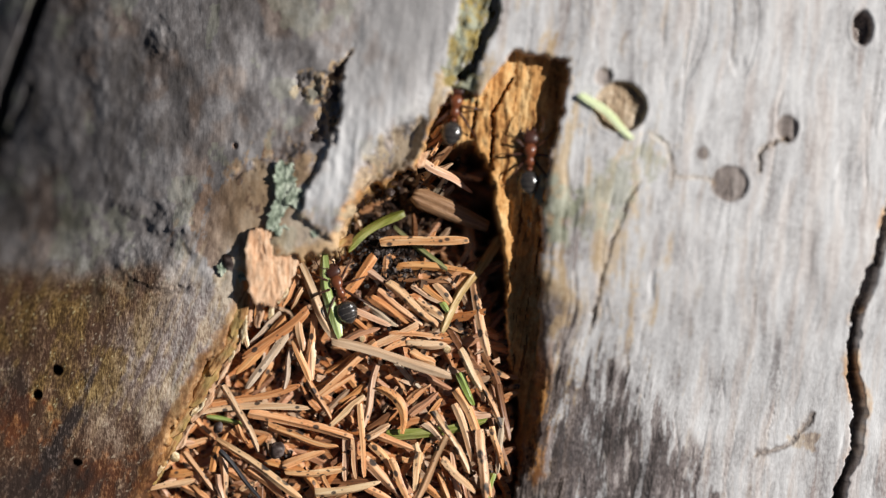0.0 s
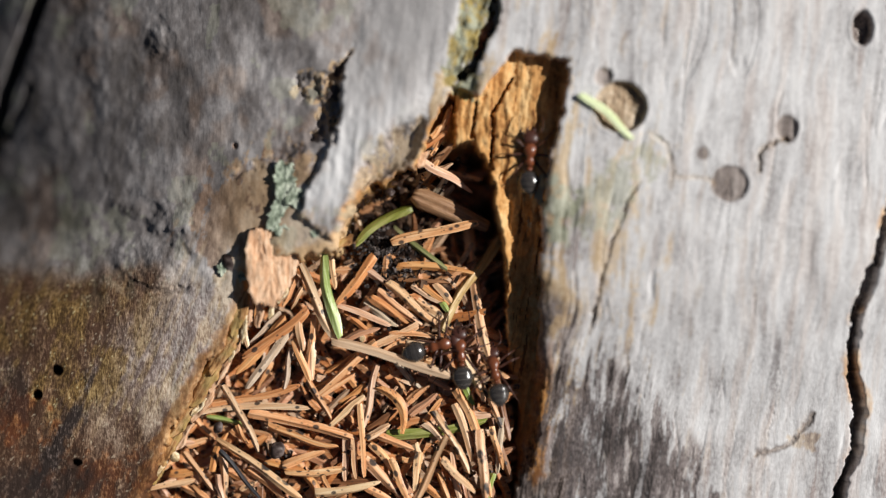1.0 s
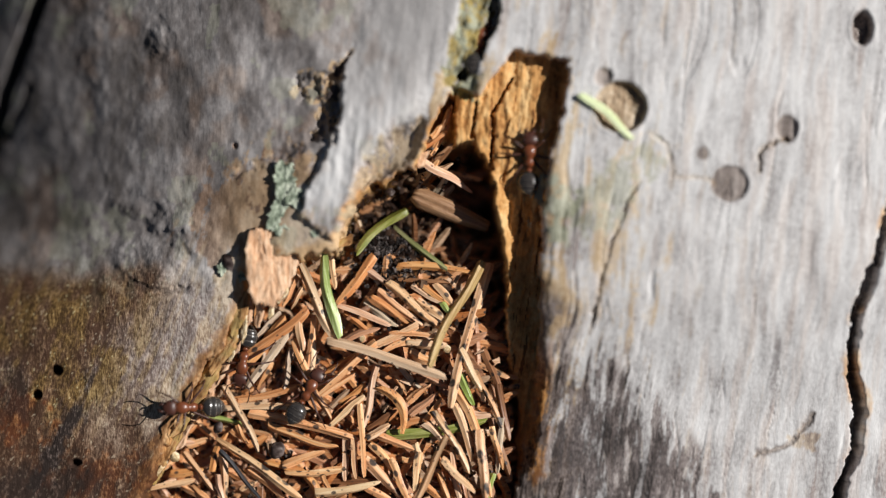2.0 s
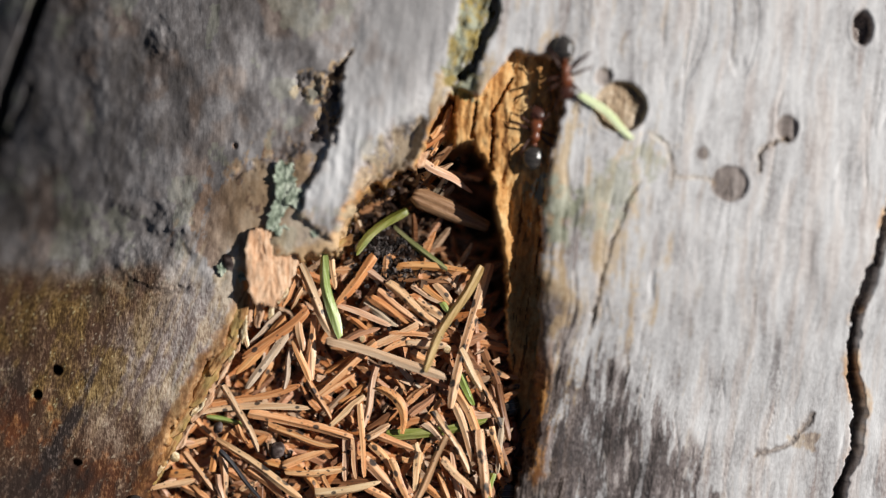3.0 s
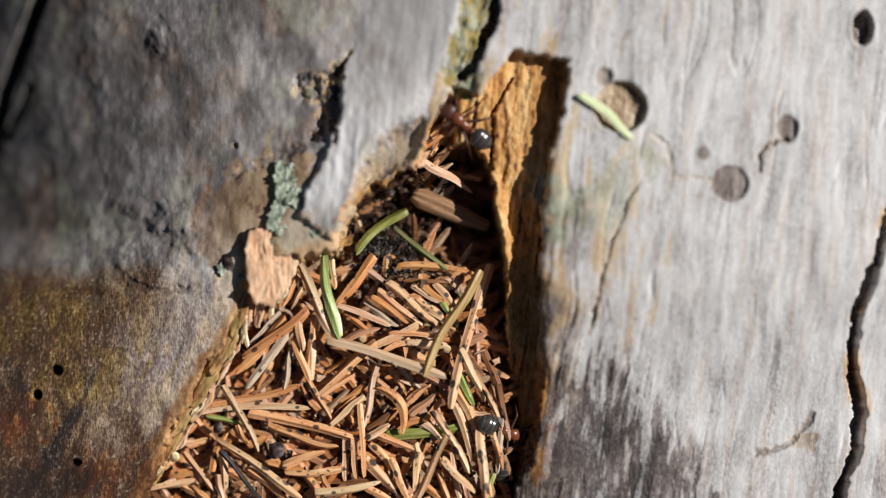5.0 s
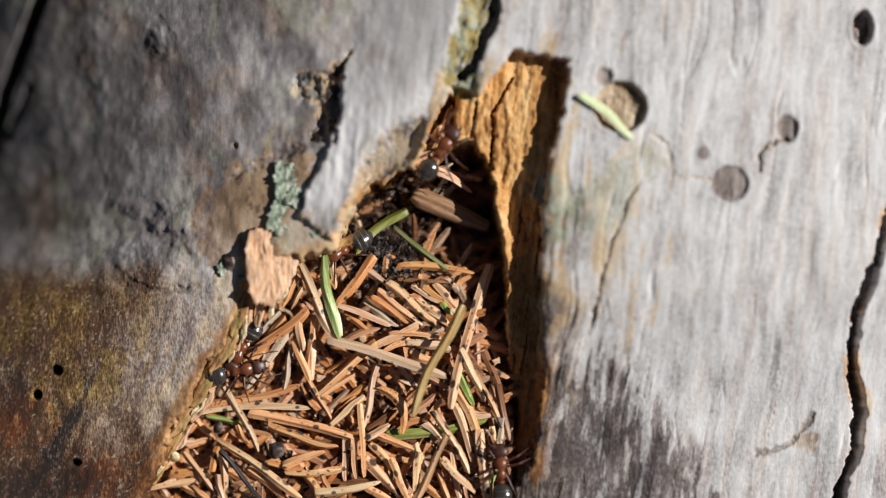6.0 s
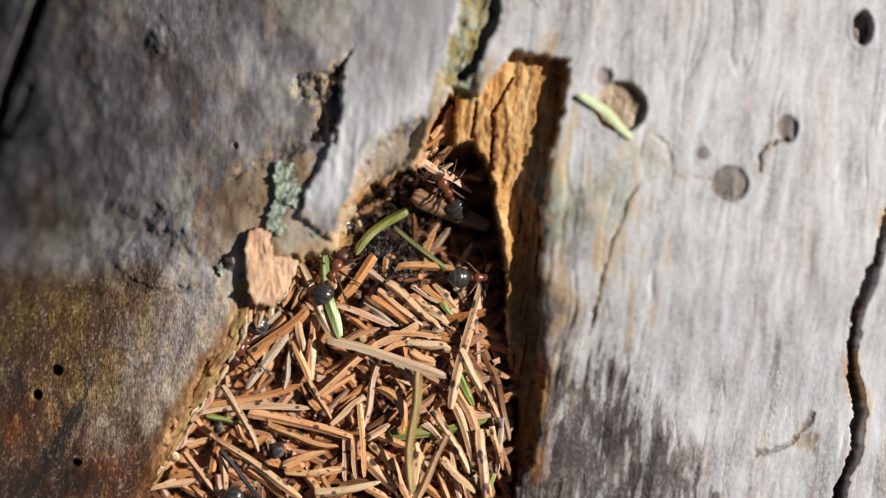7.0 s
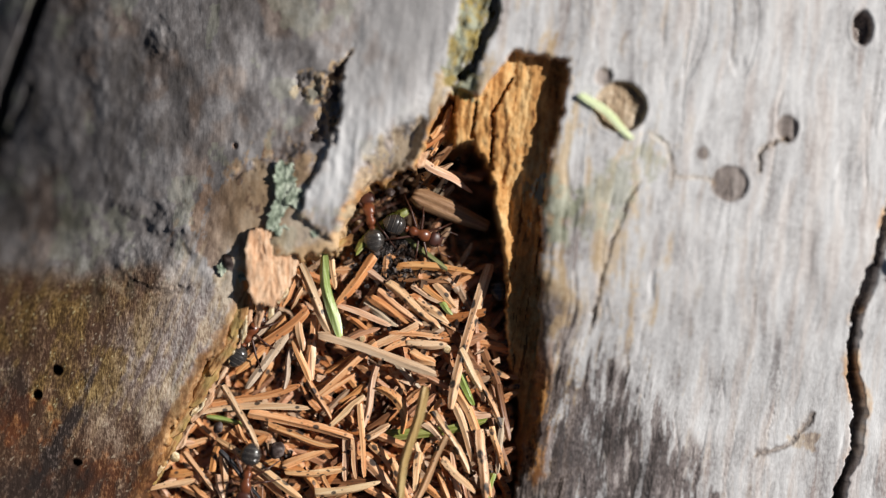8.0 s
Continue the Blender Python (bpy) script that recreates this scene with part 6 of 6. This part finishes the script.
    ant_path(ants[9], (0, -8.08, 3.68, 20, 7.5), (1.3, -7.42, 4.37, 15, 5.5), (1.4, -4.92, 5.21, 5, 0), (1.5, -3.63, 5.33, 2, 0), (1.7, -4.04, 5.44, 10, 0), (1.85, -5.14, 5.16, 65, 3.25), (2, -6.25, 4.87, 120, 6.5), (3.1, 0.96, 3.65, 150, 5.5), (3.2, -0.82, 5.44, 155, 0), (3.3, -4.1, 5.33, 172, 0), (3.4, -8.05, 4.39, 190, 6.5), (3.9, -8.33, 4.02, 100, 6), (4.4, -8.61, 3.65, 10, 5.5), (4.5, -7.49, 4.04, 10, 0), (4.6, -3.51, 5.21, 8, 0), (4.7, -2.87, 5.21, 2, 0), (4.85, -3.96, 4.74, -79, 3.25), (5, -5.05, 4.27, -160, 6.5), (5.65, -6.23, 3.96, -90, 6), (6.3, -7.42, 3.65, -20, 5.5), (6.4, -5.98, 4.04, -20, 0), (6.5, -4.09, 1.69, -22, 0), (6.6, -3.03, 0.06, -25, 0), (6.7, -0.52, -1.68, -20, 0), (6.8, 3.01, -2.84, -8, 0), (6.9, 3.54, -2.96, 0, 0), (7, 3.71, -2.96, 0, 0), (7.1, 3.53, -3.13, 5, 0), (7.2, 3.82, -2.96, -10, 0), (7.3, 3.82, -3.42, -30, 0), (7.4, 0.93, -6.78, -75, 0), (7.5, 5.44, -14.4, -78, 0), (7.55, 5.5, -12.96, -9, 0), (7.6, 5.55, -11.51, 60, 0), (7.65, 1.65, -9.21, 120, 0), (7.7, -2.26, -6.9, 180, 0), (7.8, -5.47, -1.69, 140, 0), (7.85, -4.46, -0.38, 75, 0), (7.9, -3.44, 0.93, 10, 0), (8, -2.69, 1.69, -20, 0))
    ant_path(ants[10], (0, 6.96, -26.39, -80, 5.5), (1.3, 6.96, -25.53, 10, 3.25), (2.6, 6.96, -24.67, 100, 1), (2.8, 6.79, -22.48, 95, 0), (3.1, 6.67, -22.83, 90, 0), (3.5, 6.96, -22.14, 95, 0), (4, 6.67, -22.71, 88, 0), (4.3, 6.79, -23.06, 95, 0), (4.7, 6.3, -19.59, 98, 0), (4.85, 6.48, -22.41, 9, 0.5), (5, 6.67, -25.24, -80, 1), (5.3, 3.81, -29.97, -120, 0), (5.8, -28.14, -32.5, -180, 0), (6.2, -51.98, -20.64, -210, 0), (6.35, -51.12, -10.01, -270, 0), (6.5, -50.26, 0.63, -330, 0), (6.6, -33.29, 1.21, -352, 0), (6.7, -25.91, 1.11, -358, 0), (6.8, -18, 1.46, -352, 0), (6.9, -10.04, 9.58, -310, 0), (7, -11.16, 12.42, -260, 5.5), (7.05, -12.11, 7.99, -185, 2.75), (7.1, -13.06, 3.56, -110, 0), (7.2, -15.83, -1.57, -118, 0), (7.3, -16.24, -1.69, -110, 0), (7.4, -16.76, -2.85, -100, 0), (7.5, -19.97, -7.97, -106, 0), (7.6, -20.01, -12.16, -95, 0), (7.7, -19.18, -17.5, -94, 0), (7.8, -17.08, -19.11, -150, 0), (7.9, -18.95, -19.41, -160, 0), (8, -20.22, -23.76, -100, 0))
    ant_path(ants[11], (0, 8.86, 9.49, 88, 0), (1.7, 8.86, 9.49, 88, 0), (2.5, 8.74, 8.68, 88, 0), (2.8, 8.86, 8.11, 86, 0), (2.9, 9.32, 12.59, 82, 0), (3, 9.43, 11.85, 84, 0), (3.05, 9.14, 11.07, -0.5, 0), (3.1, 8.86, 10.29, -85, 0), (3.2, 8.51, 14.09, -102, 0), (3.3, 3.1, 11.21, -132, 0), (3.4, 2.53, 14.32, -182, 0), (3.45, 4.71, 14.21, -93.5, 0), (3.5, 6.9, 14.09, -5, 0), (3.55, 7.08, 10, -47.5, 0), (3.6, 7.25, 5.92, -90, 0), (3.7, 5.72, 1.25, -90, 5.5), (5.25, 3.34, 1.86, -165, 6.5), (6.8, 0.96, 2.47, -240, 7.5), (6.9, 0.48, 4.85, -240, 5.5), (7, 0.12, 6.47, -240, 0), (7.1, -0.7, 7.88, -258, 0), (7.2, 0.92, 13, -284, 0), (7.3, 2.24, 15.87, -280, 0), (7.4, 3.91, 19.15, -310, 0), (7.5, 9.26, 22.77, -310, 0), (7.6, 12.42, 28.81, -290, 0), (8, 12.42, 34.56, -290, 0))
    ant_path(ants[12], (0, 12.42, 30.53, -90, 0), (2.8, 12.42, 28.81, -90, 0), (2.9, 11.85, 23.06, -90, 0), (3, 12.42, 17.77, -86, 0), (3.1, 15.2, 17.54, -40, 0), (3.2, 17.31, 14.74, -58, 0), (3.3, 17.54, 14.74, -55, 0), (3.35, 14.55, 14.3, -117.5, 0), (3.4, 11.56, 13.86, -180, 0), (3.5, 9.54, 14.32, -250, 0), (3.6, 10.41, 8.11, -290, 0), (3.7, 23.2, 2.46, -355, 0), (3.8, 31.77, -4.29, -378, 0), (3.9, 38.63, -11.37, -390, 0), (4, 52.34, -17.09, -380, 0), (4.12, 52.34, -17.09, -460, 0), (4.25, 52.34, -17.09, -540, 0), (4.3, 46.63, -14.8, -540, 0), (4.4, 36.11, -13.89, -540, 0), (4.45, 46.8, -12.63, -450, 0), (4.5, 57.49, -11.37, -360, 0), (8, 58.06, -11.37, -360, 0))
    ant_path(ants[13], (0, 9.83, 3.51, 60, 6.5), (2.9, 9.83, 3.51, 20, 6.5), (3.1, 10.12, 6.38, 15, 0), (3.2, 15.2, 8.46, 15, 0), (3.3, 23.2, 7.49, 0, 0), (3.4, 29.77, 5.49, -40, 0), (3.5, 32.23, -8.97, -78, 0), (3.6, 37.26, -8.4, 5, 0), (3.7, 37.83, -8.4, 0, 0), (3.8, 39.77, -8.86, 30, 0), (3.9, 41.2, -8.23, 45, 0), (4, 42.17, -4.11, 45, 0), (4.1, 43.2, -0.8, 50, 0), (4.2, 44.46, 2.46, 50, 0), (4.3, 50.06, 3.49, 20, 0), (4.4, 56.91, 4.06, 20, 0), (8, 58.06, 3.49, 20, 0))
    ant_path(ants[14], (0, 29.49, 32.06, -90, 0), (3.1, 29.49, 30.34, -100, 0), (3.3, 28.51, 20.63, -110, 0), (3.4, 16.23, 22.46, -170, 0), (3.5, 14.03, 18.57, -105, 0), (3.6, 10.24, 17.31, -160, 0), (3.7, 9.26, 16.73, -175, 0), (3.8, 6.67, 15.29, -165, 0), (3.9, 3.91, 14.09, -175, 0), (4, 1.78, 14.43, -184, 0), (4.1, 3.33, 13.4, -176, 0), (4.2, 2.53, 9.93, -125, -0.5), (4.3, 2.76, 10.5, -140, -0.5), (4.4, 3.1, 11.56, -154, -0.5), (4.5, 3.45, 11.33, -146, -0.5), (4.7, 3.39, 11.21, -145, -0.5), (5, 1.78, 13, -220, 0), (5.2, 2.07, 15.58, -280, 0), (5.4, 3.8, 20.76, -290, 0), (5.6, 6.1, 28.81, -280, 0), (6.4, 8.11, 28.81, -365, 0), (7.2, 10.12, 28.81, -450, 0), (7.4, 9.09, 18, -465, 0), (7.5, 9.54, 14.89, -420, 0), (7.6, 8.17, 16.16, -390, 0), (7.7, 15.31, 13.77, -380, 0), (7.8, 28.91, 6.8, -380, 0), (7.9, 39.77, 1.2, -388, 0), (8, 48.91, -2.8, -388, 0))
    ant_path(ants[15], (0, -10.46, 0.96, -90, 7.5), (7.2, -10.71, 0.36, -100, 6.5), (7.3, -10.87, -0.41, -110, 1), (7.4, -13.26, -3.08, -130, 0), (7.5, -17.33, -9.36, -130, 0), (7.6, -18.73, -10.76, -140, 0), (7.65, -15.87, -11.59, -70, 0), (7.7, -13.01, -12.43, 0, 0), (7.8, -8.94, -12.71, 20, 0), (7.9, -5.46, -4.59, 90, 0), (8, -7.55, 3.28, 100, 0))
    slide(OLIVE, (0, (6.28, 1.84, -8.65), (-0.52, -9.1, -3.52)), (1.3, (6.27, 1.72, -8.61), (-0.52, -9.1, -3.52)), (1.4, (5.17, 0.65, -6.91), (-0.81, -10.47, -3.05)), (1.5, (4.34, -0.18, -6.18), (-0.93, -11.4, -3.03)), (1.7, (4.22, -0.64, -6.01), (-1.27, -11.98, -3.03)), (2.8, (4.03, -1.58, -5.24), (-1.97, -12.67, -3.04)), (4.7, (4.03, -1.58, -5.24), (-1.97, -12.67, -3.04)), (5.8, (2.66, -5.15, -3.02), (-2.83, -16.43, -2.98)), (6, (2.14, -5.56, -3.03), (-3.18, -17.18, -2.98)), (6.3, (1.62, -6.08, -3.05), (-3.24, -18.16, -2.95)), (6.5, (1.04, -6.89, -3.05), (-3.3, -18.91, -2.93)), (6.7, (-1.1, -9.2, -3.1), (-3.58, -21.91, -2.85)), (6.9, (-2.43, -11.52, -3.11), (-3.29, -24.8, -2.75)), (7, (-2.55, -12.1, -3.09), (-3.29, -25.49, -2.73)), (7.3, (-2.55, -12.39, -3.09), (-3.47, -25.66, -2.73)), (7.5, (-2.43, -15.68, -2.98), (-4.51, -28.55, -2.7)), (7.7, (-2.2, -14.98, -2.99), (-4.39, -27.11, -2.74)), (8, (-1.91, -14.41, -2.99), (-4.39, -25.95, -2.78)))
    slide(STRAW, (0, (-12.03, -9.36, -4.15), (1.39, -13.32, -3.29)), (1.3, (-12.03, -9.36, -4.15), (1.27, -13.32, -3.29)), (1.5, (-12.09, -9.36, -4.16), (0.7, -13.33, -3.33)), (2.8, (-12.09, -9.42, -4.16), (0.35, -13.27, -3.35)), (6.4, (-12.03, -9.36, -4.15), (0.35, -13.15, -3.35)), (7.1, (-12.03, -9.36, -4.15), (0.35, -13.15, -3.35)), (7.4, (-13.03, -8.78, -4.23), (0, -13.04, -3.37)), (7.5, (-13.43, -8.67, -4.25), (-0.35, -13.04, -3.39)), (8, (-13.32, -8.72, -4.24), (-0.23, -13.1, -3.39)))
    slide(GREEN_DEEP, (0, (-3.76, 3.93, -6.66), (-10.04, -0.29, -5.21)), (0.8, (-3.76, 3.93, -6.66), (-10.04, -0.29, -5.21)), (1, (-3.64, 3.99, -6.66), (-8.59, 0.76, -5.57)), (1.2, (-3.64, 3.93, -6.65), (-8.71, 0.53, -5.49)), (1.5, (-3.88, 3.7, -6.62), (-8.87, -0.99, -5.07)), (2, (-3.64, 4.05, -6.67), (-9.05, -0.53, -5.19)), (8, (-3.64, 4.05, -6.67), (-9.11, -0.47, -5.2)))
    slide(CARRIED, (0, (-6.54, 0.64, -5.18), (2.68, 0.82, -4.86)), (0.6, (-6.6, 0.64, -5.18), (3.26, 0.82, -4.83)), (0.8, (-6.42, 0.53, -5.15), (3.74, 1.93, -5.23)), (1, (-5.78, 0.53, -5.16), (4.09, 2.75, -5.48)), (1.1, (-5.19, -0.17, -4.88), (4.45, 3.45, -5.66)), (1.2, (-4.44, 0.99, -5.32), (4.45, 3.92, -5.76)), (1.3, (-2.69, 2.11, -5.65), (5.73, 4.27, -5.72)), (1.4, (-0.83, 1.84, -9.04), (7.24, 3.65, -11.39)), (1.5, (-0.54, 0.06, -10.14), (6.37, 2.46, -12.46)), (1.8, (-0.83, -1.13, -10.17), (5.77, 0.66, -12.28)), (8, (-0.83, -1.13, -10.17), (5.77, 0.66, -12.28)))
    slide(SWUNG, (0, (2.62, 2.91, -9.65), (4.58, -10.67, -3.64)), (1, (2.62, 2.91, -9.65), (4.58, -10.67, -3.64)), (1.15, (1.54, 2.42, -8.21), (4.53, -10.38, -3.65)), (1.2, (0.94, 0.06, -6.01), (3.83, -11.54, -3.66)), (1.3, (2.79, -2.85, -4.07), (0.35, -17.06, -3.68)), (1.4, (4.57, -1.82, -6.04), (0.7, -16.42, -3.68)), (1.6, (4.93, -1.47, -6.58), (0.75, -16.3, -3.68)), (2.8, (4.93, -1.58, -6.54), (0.75, -16.3, -3.68)), (8, (4.93, -1.58, -6.54), (0.75, -16.42, -3.68)))


motions()
